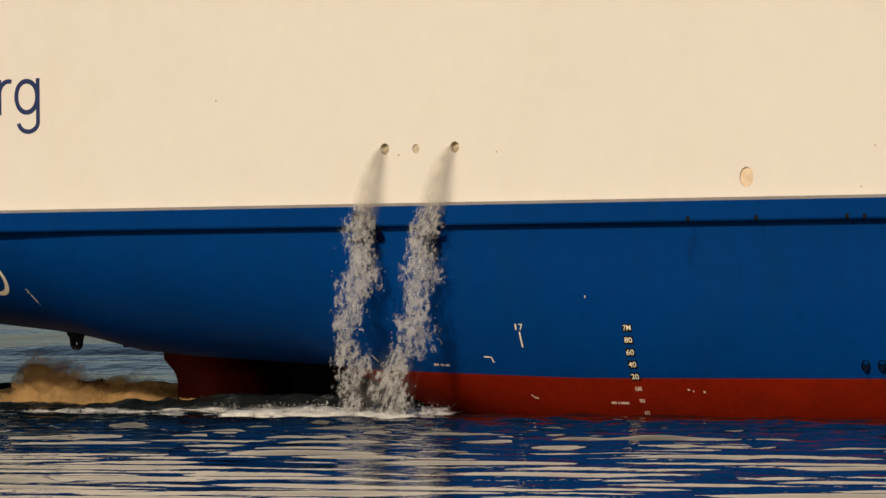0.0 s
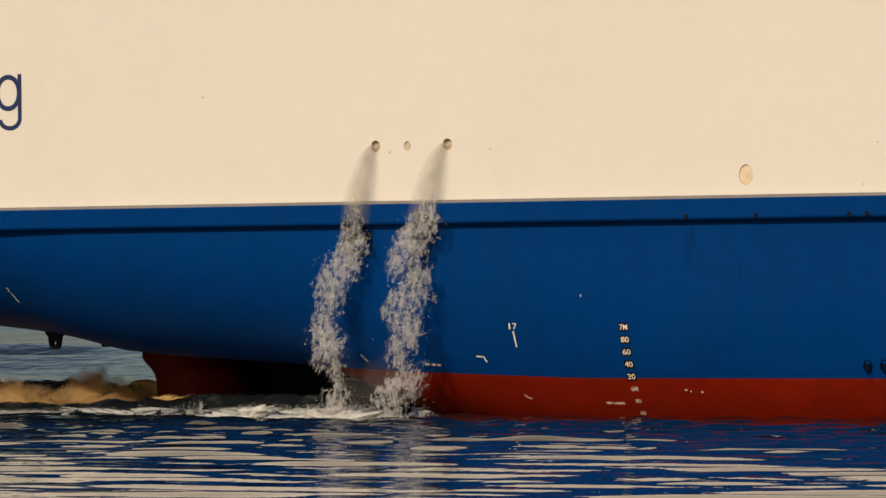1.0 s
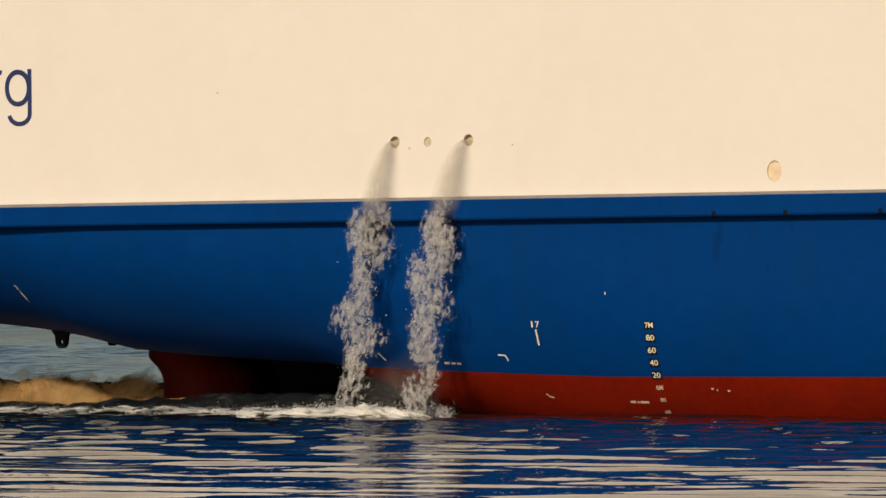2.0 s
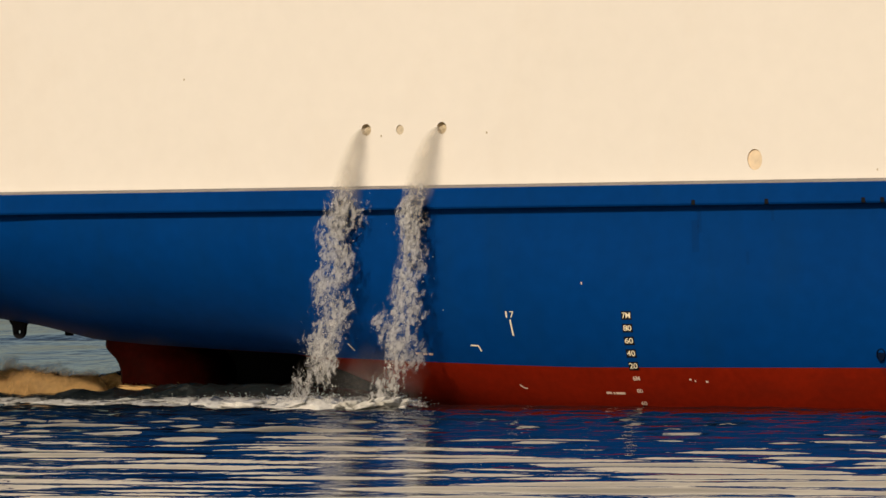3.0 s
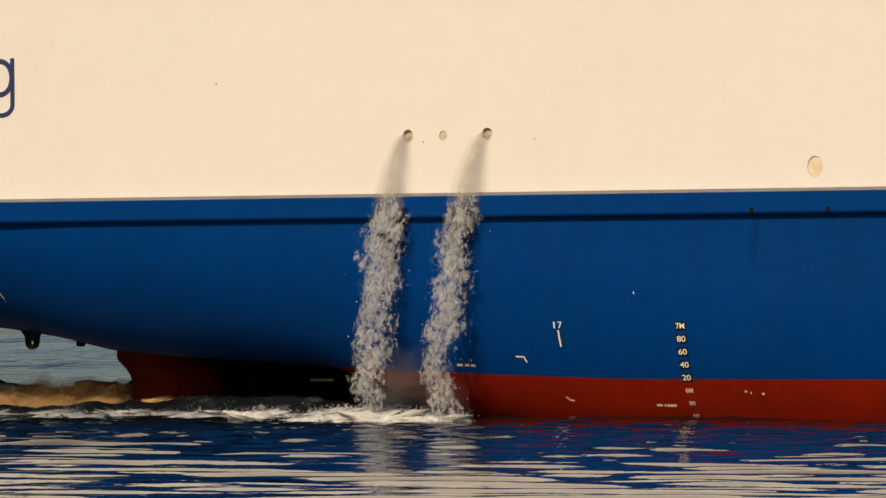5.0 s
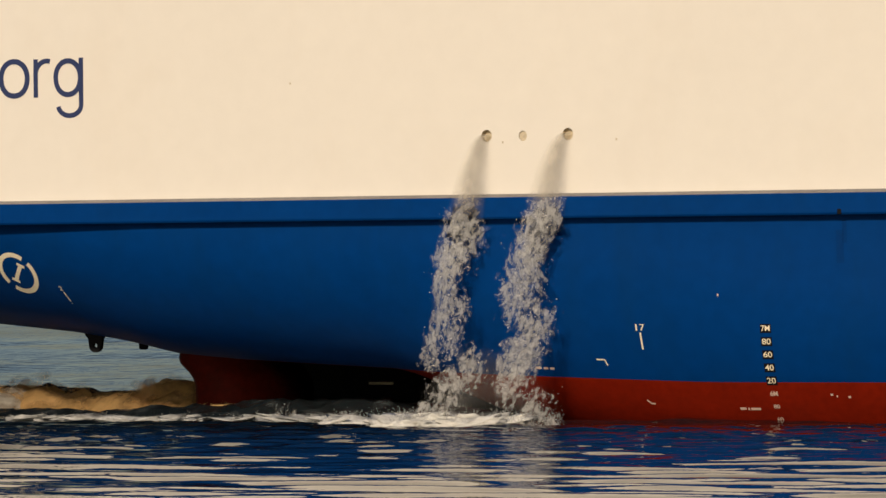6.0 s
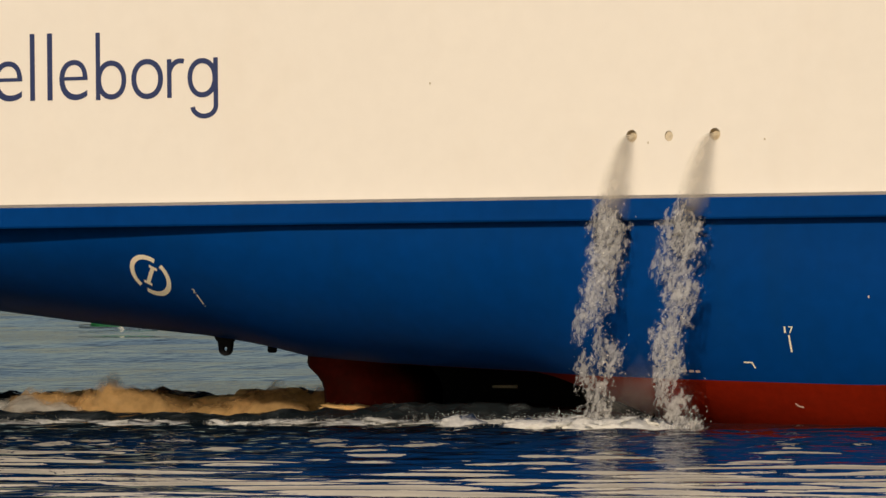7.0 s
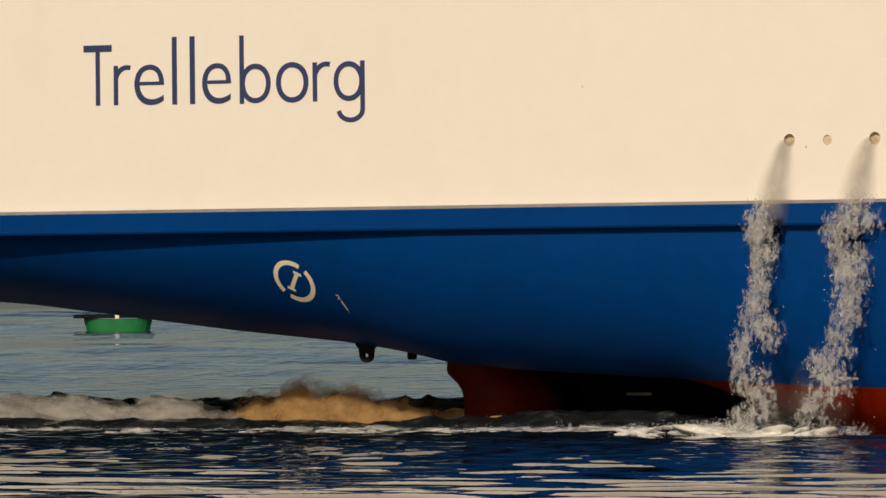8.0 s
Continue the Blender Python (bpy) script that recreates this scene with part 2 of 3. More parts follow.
# ---------------------------------------------------------------- the water
def water():
    def lines(lo, hi, step, far0, far1):
        mid = list(np.arange(lo, hi + step / 2, step))
        out, s, x = [], step, hi
        while x < far1:
            s *= 1.25
            x += s
            out.append(x)
        back, s, x = [], step, lo
        while x > far0:
            s *= 1.25
            x -= s
            back.append(x)
        return np.array(back[::-1] + mid + out)

    xs = np.concatenate([lines(-62, -4, 0.13, -62, 4000), np.arange(-190, -62.3, 0.8)])
    xs = np.sort(np.concatenate([xs, -190 - 0.8 * np.cumsum(1.25 ** np.arange(1, 32))]))
    ys = np.concatenate([lines(46, 78, 0.13, -1500, 78), np.arange(78.4, 130, 0.4), np.arange(130.5, 420, 1.5)])
    ys = np.sort(np.concatenate([ys, 420 + 1.5 * np.cumsum(1.25 ** np.arange(1, 30))]))
    X, Y = np.meshgrid(xs, ys)
    rng = np.random.default_rng(7)

    def chop(count, short, ratio, steep, spread, heading=-26):
        Z = np.zeros_like(X)
        for i in range(count):
            lam = short * (ratio ** rng.random())
            turn = radians(heading) + rng.normal(0, spread)
            kx, ky = math.sin(turn) * 2 * math.pi / lam, math.cos(turn) * 2 * math.pi / lam
            Z += steep * lam / (2 * math.pi) * np.sin(kx * X + ky * Y + rng.random() * 6.283)
        return Z

    def band(v, a, b, c, d):
        return np.clip((v - a) / (b - a), 0, 1) * np.clip((d - v) / (d - c), 0, 1)

    gust = 0.8 + 0.3 * np.sin(0.21 * X + 0.13 * Y + 1.0) * np.sin(0.17 * Y - 0.08 * X)
    Z = chop(60, 0.45, 4.2, 0.0186, 0.17, -5) * gust * (1.0 + 0.7 * np.clip((Y - 61) / 12, 0, 1) ** 1.3) * band(X, -64, -60, -6, 0) * band(Y, 40, 47, 77, 84)
    Z += chop(44, 0.40, 2.2, 0.034, 0.45, -8) * (0.4 + 0.6 * gust) * band(X, -64, -60, -6, 0) * band(Y, 60, 70, 77, 84)
    patch = 0.65 + 0.5 * np.sin(0.05 * X + 0.021 * Y) * np.sin(0.033 * Y - 0.06 * X + 2)
    Z += chop(36, 4.2, 3.0, 0.020, 0.30, -12) * patch * band(X, -230, -185, 0, 30) * band(Y, 84, 96, 400, 520)
    nx, ny = len(xs), len(ys)
    me = bpy.data.meshes.new("water")
    idx = np.arange(nx * ny).reshape(ny, nx)
    quads = np.stack([idx[:-1, :-1], idx[:-1, 1:], idx[1:, 1:], idx[1:, :-1]], -1).reshape(-1, 4)
    me.from_pydata(np.stack([X, Y, Z], -1).reshape(-1, 3).tolist(), [], quads.tolist())
    me.polygons.foreach_set("use_smooth", [True] * len(me.polygons))
    me.materials.append(WATER)
    return tagged(new("water", me), "dark rippled harbour water mirroring the ship and sky", "water", kind="structure")


# ---------------------------------------------------------------- the ferry
BEAM, STERN, FORE, TOP = 26.0, -28.0, 62.0, 20.0
LEDGE, KNUCKLE, BELT_IN = 3.55, 3.18, 1.2
# station: start of the turn, bottom, breadth of the turn
SECTIONS = [(-28, 3.18, 2.71, 3.5), (-19, 3.18, 2.04, 3.5), (-15.3, 3.18, 1.60, 3.4), (-13.2, 3.18, 1.40, 3.3), (-12.2, 3.18, 1.26, 3.25),
            (-11.2, 3.16, 1.045, 3.2), (-10, 3.1, 0.945, 3.1), (-8.5, 3.05, 0.87, 2.9), (-7, 3.0, 0.79, 2.9), (-6, 2.95, 0.42, 3.0), (-5, 2.9, 0.0, 3.1), (-4, 2.8, -0.26, 2.9), (-2.8, 2.65, -0.32, 2.3), (-2, 2.6, -0.36, 2.0),
            (0, 2.2, -0.45, 1.85), (3, 2.05, -0.5, 1.75), (8, 1.95, -0.6, 1.7), (20, 1.7, -3.0, 2.0), (62, 1.5, -5, 2.0)]


def paint_line(x):
    return 0.645 + 0.028 * max(0.0, -1 - x)


def inset(x, z):
    """How far the shell lies inboard of the flat side at height z."""
    zt, zb, w = ease(x, SECTIONS)
    # aft the shell steps in under the belting and rounds away sooner below it
    tuck = 0.045 * max(0.0, -10.5 - x) if z < KNUCKLE + 0.001 else 0.0
    if z >= zt:
        return tuck
    u = min(1.0, (zt - z) / (zt - zb))
    full = 2.0 - 0.5 * min(1.0, max(0.0, (-9.0 - x) / 5.0))
    return tuck + w * (1 - math.sqrt(1 - u ** full))


def on_shell(x, z, proud=0.004):
    return (x, inset(x, z) - proud, z)


def hull_shell():
    bm = bmesh.new()
    xs = list(np.arange(STERN, 10.01, 0.4)) + list(np.arange(14, FORE + 0.1, 4.0))
    rows = []
    for x in xs:
        zt, zb, w = ease(x, SECTIONS)
        line = max(paint_line(x), zb + 0.02)
        a_line = math.asin(min(1.0, (zt - line) / (zt - zb)))
        zs = [KNUCKLE + (zt - KNUCKLE) * s for s in (0, 0.5)] if zt < KNUCKLE - 0.01 else [KNUCKLE, KNUCKLE - 0.002]
        zs += [zt - 0.003 - (zt - 0.003 - zb) * math.sin(a_line * i / 14) for i in range(14)] + [line]
        zs += [zt - (zt - zb) * math.sin(a_line + (math.pi / 2 - a_line) * i / 8) for i in range(1, 9)]
        r = [(x, inset(x, z), z) for z in zs]
        r += [(x, r[-1][1] + (BEAM / 2 - r[-1][1]) * s, zb) for s in (0.1, 0.4, 1.0)]
        r += [(p[0], BEAM - p[1], p[2]) for p in reversed(r[:-1])]
        rows.append(r)
    n = len(rows[0])

    def paint(i, j):
        red = 16 <= min(j, n - 2 - j)
        return 1 if red and xs[i] > -10.6 else 0
    sheet(bm, rows, flip=True, mats=paint)
    for r, flip in ((rows[0], False), (rows[-1], True)):
        f = bm.faces.new([bm.verts.new(p) for p in (r if flip else r[::-1])])
        f.material_index = 0
    bmesh.ops.recalc_face_normals(bm, faces=bm.faces)
    me = mesh_of(bm, "hull", BLUE, RED)
    for p in me.polygons:
        p.use_smooth = len(p.vertices) == 4
    return me


OPENINGS = [(-4.51, 4.465, 0.088, 0.095, 0.11), (-3.16, 4.47, 0.088, 0.095, 0.11), (-3.905, 4.455, 0.068, 0.08, 0.03), (2.235, 3.875, 0.125, 0.165, 0.04)]


def side_plating():
    """The white side, 2 cm thick at its openings, with the round and oval openings through it."""
    bm = bmesh.new()
    cut = 0.22
    xs = sorted({STERN, FORE} | {o[0] + s * cut for o in OPENINGS for s in (-1, 1)} | set(np.arange(-26, 60, 4.0)))
    for i in range(len(xs) - 1):
        x0, x1 = xs[i], xs[i + 1]
        hole = next((o for o in OPENINGS if abs((x0 + x1) / 2 - o[0]) < 0.02 and x1 - x0 < 0.5), None)
        bands = [LEDGE - 0.02, TOP] if not hole else [LEDGE - 0.02, hole[1] - cut, hole[1] + cut, TOP]
        for j in range(len(bands) - 1):
            z0, z1 = bands[j], bands[j + 1]
            if hole and j == 1:
                hx, hz, rx, rz, deep = hole
                n = 32
                ring, outer, inner = [], [], []
                for a in range(n):
                    c, s = math.cos(2 * math.pi * a / n), math.sin(2 * math.pi * a / n)
                    m = cut / max(abs(c), abs(s))
                    outer.append(bm.verts.new((hx + c * m, 0, hz + s * m)))
                    ring.append(bm.verts.new((hx + c * rx, 0, hz + s * rz)))
                    inner.append(bm.verts.new((hx + c * rx * 0.97, 0.02, hz + s * rz * 0.97)))
                for a in range(n):
                    b = (a + 1) % n
                    bm.faces.new((outer[a], outer[b], ring[b], ring[a]))
                    bm.faces.new((ring[a], ring[b], inner[b], inner[a]))
            else:
                bm.faces.new([bm.verts.new(p) for p in ((x0, 0, z0), (x1, 0, z0), (x1, 0, z1), (x0, 0, z1))])
    for quad in (((STERN, BEAM, LEDGE - 0.02), (FORE, BEAM, LEDGE - 0.02), (FORE, BEAM, TOP), (STERN, BEAM, TOP)),
                 ((STERN, 0, TOP), (FORE, 0, TOP), (FORE, BEAM, TOP), (STERN, BEAM, TOP)),
                 ((STERN, 0, KNUCKLE), (STERN, BEAM, KNUCKLE), (STERN, BEAM, TOP), (STERN, 0, TOP)),
                 ((FORE, 0, KNUCKLE), (FORE, BEAM, KNUCKLE), (FORE, BEAM, TOP), (FORE, 0, TOP))):
        bm.faces.new([bm.verts.new(p) for p in quad])
    return bm


def tube(x, z, rx, rz, y0, y1, rim=0.0, cap=True, n=32):
    bm = bmesh.new()
    rings = []
    for y, s in ((y0, 1.0), (y1, 1.0)):
        rings.append([bm.verts.new((x + math.cos(2 * math.pi * a / n) * rx * s, y, z + math.sin(2 * math.pi * a / n) * rz * s)) for a in range(n)])
    for a in range(n):
        b = (a + 1) % n
        bm.faces.new((rings[0][a], rings[0][b], rings[1][b], rings[1][a]))
    if cap:
        bm.faces.new(rings[1])
    if rim:
        out = [bm.verts.new((x + math.cos(2 * math.pi * a / n) * (rx + rim), y0, z + math.sin(2 * math.pi * a / n) * (rz + rim))) for a in range(n)]
        back = [bm.verts.new((v.co.x, y1, v.co.z)) for v in out]
        for a in range(n):
            b = (a + 1) % n
            bm.faces.new((out[a], out[b], rings[0][b], rings[0][a]))
            bm.faces.new((back[a], back[b], out[b], out[a]))
    return bm


def lettering(text, thin=0.0):
    """The outline of a word as a flat mesh, two units of depth to be mapped by the caller: x, y and depth 0 or 1."""
    cu = bpy.data.curves.new("letter", "FONT")
    cu.body, cu.size, cu.extrude, cu.offset = text, 1.0, 0.5, thin
    cu.resolution_u = 8
    ob = new("letter", cu)
    me = bpy.data.meshes.new_from_object(ob.evaluated_get(bpy.context.evaluated_depsgraph_get()))
    bpy.data.objects.remove(ob)
    bpy.data.curves.remove(cu)
    bm = bmesh.new()
    bm.from_mesh(me)
    bpy.data.meshes.remove(me)
    return bm


def write(text, x0, x1, z0, z1, mat, parent, name, thin=0.0, thick=0.006, lean=0.0, label="", knots=()):
    """Puts a word on the shell so that its outline fills the box x0..x1, z0..z1."""
    bm = lettering(text, thin)
    px, py = [v.co.x for v in bm.verts], [v.co.y for v in bm.verts]
    a0, a1, b0, b1 = min(px), max(px), min(py), max(py)
    for v in bm.verts:
        z = z0 + (z1 - z0) * (v.co.y - b0) / (b1 - b0)
        if knots:
            z = ease(v.co.y, [(b0, z0), *knots, (b1, z1)])[0]
        x = x0 + (x1 - x0) * (v.co.x - a0) / (a1 - a0) + lean * (z - z0)
        v.co = on_shell(x, z, 0.002 + thick * (v.co.z + 0.5))
    return part(name, bm, mat, parent, label)


def bar(points, width, mat, parent, name, thick=0.006, label=""):
    """A painted stroke along points (x, z) of the shell."""
    bm = bmesh.new()
    pts = [Vector(p) for p in points]
    fine = []
    for a, b in zip(pts, pts[1:]):
        k = max(1, int((b - a).length / 0.05))
        fine += [a.lerp(b, i / k) for i in range(k)]
    fine.append(pts[-1])
    front, back = [], []
    for i, p in enumerate(fine):
        d = (fine[min(i + 1, len(fine) - 1)] - fine[max(i - 1, 0)]).normalized()
        s = Vector((-d.y, d.x)) * width / 2
        front.append((on_shell(*(p + s), thick), on_shell(*(p - s), thick)))
        back.append((on_shell(*(p + s), 0), on_shell(*(p - s), 0)))
    rows = [[b[0], f[0], f[1], b[1]] for f, b in zip(front, back)]
    sheet(bm, rows)
    for r in (rows[0], rows[-1]):
        bm.faces.new([bm.verts.new(p) for p in r])
    bmesh.ops.recalc_face_normals(bm, faces=bm.faces)
    return part(name, bm, mat, parent, label)


def ferry():
    ship = tagged(new("ferry"), "ferry with cream-white side, blue lower hull and red bottom, under way", "ship")
    part("hull", hull_shell(), None, ship, "blue hull with red antifouling at the waterline")
    part("side_plating", side_plating(), WHITE, ship, "cream-white flat side plating")
    # belting: blue fender strip with a chamfered, dirty upper ledge
    bm = bmesh.new()
    xs = list(np.arange(STERN, FORE + 0.1, 2.0))
    sheet(bm, [[(x, -0.012, LEDGE - 0.002), (x, -0.225, LEDGE - 0.042), (x, -0.23, LEDGE - 0.055), (x, -0.23, KNUCKLE + 0.03), (x, -0.21, KNUCKLE), (x, BELT_IN, KNUCKLE)] for x in xs], flip=True)
    bmesh.ops.recalc_face_normals(bm, faces=bm.faces)
    belt = part("belting", bm, BLUE, ship, "blue rubbing strake")
    bm = bmesh.new()
    sheet(bm, [[(x, 0.003, LEDGE + 0.012), (x, -0.02, LEDGE + 0.008), (x, -0.224, LEDGE - 0.036), (x, -0.224, LEDGE - 0.047)] for x in xs], flip=True)
    part("ledge", bm, GREY, belt, "dirty grey upper ledge")
    # discharge openings in the white side
    for x, z, rx, rz, deep in OPENINGS:
        if deep > 0.1:
            part("discharge_pipe", tube(x, z, rx * 0.97, rz * 0.97, 0.02, deep), RUST, ship, "wet overboard discharge pipe", smooth=False)
        else:
            part("recess", tube(x, z, rx * 0.97, rz * 0.97, 0.02, deep), PLUG if rx < 0.1 else TAN, ship, "plugged opening, its inner shade put into a tan colour" if rx < 0.1 else "shallow painted recess")
    for x, z in ((-4.24, 4.36), (-2.36, 4.38), (4.52, 4.34), (-7.84, 5.35), (4.27, 3.69)):
        part("drain_spigot", tube(x, z, 0.007, 0.012, -0.012, 0.0, 0.005, n=12), RUST, ship, "tiny dark drain spigot")
    # drain notches under the belting and the two dark outlets
    for x in (1.29, 2.52, 4.12, 4.43):
        bm = bmesh.new()
        box(bm, x - 0.035, x + 0.035, -0.237, -0.20, KNUCKLE + 0.0, KNUCKLE + 0.085, 0.012)
        part("drain_notch", bm, DARK, belt, "dark drain notch")
    for x in (4.23, 4.52):
        y = inset(x, 0.85)
        part("outlet", tube(x, 0.85, 0.06, 0.085, y - 0.045, y - 0.01, 0.012), OUTLET_BLACK, ship, "dark oval overboard outlet")
    # runs of grime below the drains
    for x, z0, z1, w in ((1.29, 3.10, 2.75, 0.07), (1.22, 2.95, 2.45, 0.12), (2.52, 3.12, 2.92, 0.05), (4.23, 0.75, 0.52, 0.09), (4.52, 0.75, 0.50, 0.09), (2.1, 2.45, 2.25, 0.05)):
        bar([(x, z0), (x + 0.01, z1)], w, STAIN, ship, "stain", thick=0.002, label="faint dark run of grime")
    # port of registry
    spans = [("T", -16.36, -15.86, 5.235, 6.2), ("r", -15.83, -15.55, 5.235, 5.865), ("e", -15.465, -14.94, 5.225, 5.87), ("l", -14.80, -14.715, 5.225, 6.30),
             ("l", -14.49, -14.40, 5.225, 6.30), ("e", -14.275, -13.77, 5.22, 5.865), ("b", -13.625, -13.085, 5.21, 6.29), ("o", -12.995, -12.435, 5.21, 5.85),
             ("r", -12.365, -12.08, 5.22, 5.835), ("g", -12.005, -11.475, 4.88, 5.845)]
    tag = "navy painted letter of the home port"
    w = 0.078
    for ch, x0, x1, z0, z1 in spans:
        if ch in "Tleo":
            write(ch, x0, x1, z0, z1, LETTER, ship, "letter", thin=-0.010 if ch in "eo" else -0.006, label=tag)
        elif ch == "r":
            letter = bar([(x0 + w / 2, z0), (x0 + w / 2, z1)], w, LETTER, ship, "letter", label=tag)
            arc = [(x0 + 0.235 - 0.20 * math.cos(radians(a)), z1 - 0.265 + 0.235 * math.sin(radians(a))) for a in np.linspace(5, 108, 12)]
            bar(arc, w, LETTER, letter, "stroke", thick=0.0075)
        else:
            stem = x0 + w / 2 if ch == "b" else x1 - w / 2
            base_z = 5.215
            if ch == "b":
                letter = bar([(stem, z0), (stem, z1)], w, LETTER, ship, "letter", label=tag)
            else:
                rx, rz = 0.205, 0.17
                hook = [(stem, z1), (stem, z0 + rz + w / 2)] + [(stem - rx + rx * math.cos(radians(a)), z0 + w / 2 + rz - rz * math.sin(radians(a))) for a in np.linspace(12, 172, 16)]
                letter = bar(hook, w, LETTER, ship, "letter", label=tag)
            write("o", x0 + (0.012 if ch == "b" else 0.0), x1 - (0.0 if ch == "b" else 0.012), base_z, 5.84, LETTER, letter, "bowl", thin=-0.010, thick=0.0075)
    # draught marks and frame marks
    for k, s in enumerate(("7M", "80", "60", "40", "20", "6M", "80", "60")):
        z = 1.47 - 0.2 * k
        bm = bmesh.new()
        rows = [[on_shell(x, zz, 0.006) for zz in (z - 0.07, z, z + 0.065)] for x in (-0.088, 0.088)]
        if k < 5:
            sheet(bm, rows, flip=False)
            plate = part("mark_ground", bm, DARK, ship, "near-black ground behind a draught mark")
        else:
            bm.free()
        r = 1.0 if k < 5 else 0.85 if k == 5 else 0.7
        write(s, -0.07 * r, 0.07 * r, z - 0.044 * r, z + 0.044 * r, MARK if k < 5 else WORN, ship, "draught_mark", thin=0.006, thick=0.014, label="cream draught figure")
    write("1", -2.135, -2.108, 1.44, 1.54, MARK, ship, "frame_mark", thin=0.0, label="cream frame number")
    write("7", -2.06, -1.985, 1.44, 1.54, MARK, ship, "frame_mark", thin=0.006, label="cream frame number")
    bar([(-2.065, 1.41), (-2.05, 1.15)], 0.026, MARK, ship, "frame_tick", label="cream tick")
    write("2", -12.305, -12.245, 2.115, 2.185, MARK, ship, "frame_mark", label="cream frame number")
    bar([(-12.255, 2.09), (-12.225, 1.90)], 0.024, MARK, ship, "frame_tick", label="cream tick")
    bar([(-2.87, 0.995), (-2.73, 0.99), (-2.695, 0.90)], 0.022, MARK, ship, "corner_mark", label="cream corner mark")
    bar([(-2.16, 0.36), (-2.1, 0.31), (-2.03, 0.3)], 0.022, WORN, ship, "corner_mark", label="worn corner mark")
    bar([(-5.3, 1.02), (-5.22, 0.9)], 0.022, MARK, ship, "corner_mark", label="cream corner mark")
    # small unreadable captions as bars
    for x0, x1, z in ((-3.98, -3.88, 0.86), (-3.84, -3.76, 0.855), (-3.73, -3.65, 0.85), (-0.62, -0.52, 0.235), (-0.49, -0.46, 0.23), (-0.44, -0.28, 0.23)):
        bar([(x0, z), (x1, z)], 0.036, WORN, ship, "caption", label="small worn painted caption")
    for x0, x1, z in ((0.91, 0.95, 0.455), (1.0, 1.02, 0.43), (1.19, 1.23, 0.42)):
        bar([(x0, z), (x1, z)], 0.03, WORN, ship, "paint_chip", label="pale paint chip")
    bar([(-0.74, 1.96), (-0.745, 2.0)], 0.02, WORN, ship, "paint_chip", label="pale paint chip")
    # thruster sign: a ring in two arcs round a leaning I
    cx, cz = -12.745, 2.405

    def swung(u, v):
        """A point of the sign; the shell falls inboard under it."""
        x, z = cx + u, cz + v
        return x - 0.41 * inset(x, z), z
    tilt = radians(-40)
    for a0, a1 in ((102, 262), (282, 442)):
        pts = []
        for a in np.linspace(a0, a1, 30):
            u, v = 0.362 * math.cos(radians(a)), 0.236 * math.sin(radians(a))
            pts.append(swung(u * math.cos(tilt) - v * math.sin(tilt), u * math.sin(tilt) + v * math.cos(tilt)))
        bar(pts, 0.074, MARK, ship, "sign_arc", label="cream arc of a warning ring")
    for pts, w in (([(-0.055, -0.115), (0.055, 0.115)], 0.062), ([(-0.125, -0.085), (0.01, -0.15)], 0.045), ([(-0.01, 0.15), (0.125, 0.085)], 0.045)):
        bar([swung(*p) for p in pts], w, MARK, ship, "sign_stroke", label="cream stroke of a warning sign")
    # towing lug under the counter
    bm = bmesh.new()
    n, prof = 28, []
    for i in range(n + 1):
        a = math.pi + math.pi * i / n
        prof.append((0.115 * math.cos(a), -0.17 + 0.115 * math.sin(a)))
    prof = [(-0.2, 0.06), (-0.18, 0.0), (-0.13, -0.06)] + prof + [(0.13, -0.06), (0.18, 0.0), (0.2, 0.06)]
    m = len(prof)
    hole = [(0.04 * math.cos(math.pi * 0.9 + 2 * math.pi * i / m - 0.9), -0.17 + 0.04 * math.sin(math.pi * 0.9 + 2 * math.pi * i / m - 0.9)) for i in range(m)]
    lx, ly, lz = -12.72, 2.87, 1.36
    sides = []
    for y in (-0.04, 0.04):
        sides.append(([bm.verts.new((lx + p[0], ly + y, lz + p[1])) for p in prof], [bm.verts.new((lx + p[0], ly + y, lz + p[1])) for p in hole]))
    for i in range(m):
        j = (i + 1) % m
        for (o, h), f in zip(sides, (False, True)):
            q = (o[i], o[j], h[j], h[i])
            bm.faces.new(q[::-1] if f else q)
        bm.faces.new((sides[0][0][i], sides[1][0][i], sides[1][0][j], sides[0][0][j]))
        bm.faces.new((sides[0][1][i], sides[0][1][j], sides[1][1][j], sides[1][1][i]))
    bmesh.ops.recalc_face_normals(bm, faces=bm.faces)
    part("towing_lug", bm, DARK, ship, "dark steel lug with a round eye")
    bm = bmesh.new()
    box(bm, -12.5, -12.34, 4.0, 4.1, 1.10, 1.35, 0.035)
    part("anode", bm, DARK, ship, "small dark block under the counter")
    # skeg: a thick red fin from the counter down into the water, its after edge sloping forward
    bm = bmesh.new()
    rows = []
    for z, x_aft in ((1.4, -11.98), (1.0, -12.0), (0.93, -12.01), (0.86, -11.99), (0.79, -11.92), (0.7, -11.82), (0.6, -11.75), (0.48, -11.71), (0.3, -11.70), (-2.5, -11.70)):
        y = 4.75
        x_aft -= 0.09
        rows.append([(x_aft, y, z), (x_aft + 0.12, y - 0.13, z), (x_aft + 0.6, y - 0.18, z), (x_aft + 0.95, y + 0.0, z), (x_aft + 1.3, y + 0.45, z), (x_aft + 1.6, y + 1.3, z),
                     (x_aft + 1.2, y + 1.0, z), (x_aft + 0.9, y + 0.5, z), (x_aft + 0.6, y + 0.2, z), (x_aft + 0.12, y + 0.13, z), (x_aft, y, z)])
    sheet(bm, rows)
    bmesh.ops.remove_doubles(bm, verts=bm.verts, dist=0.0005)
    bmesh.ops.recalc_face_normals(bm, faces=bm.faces)
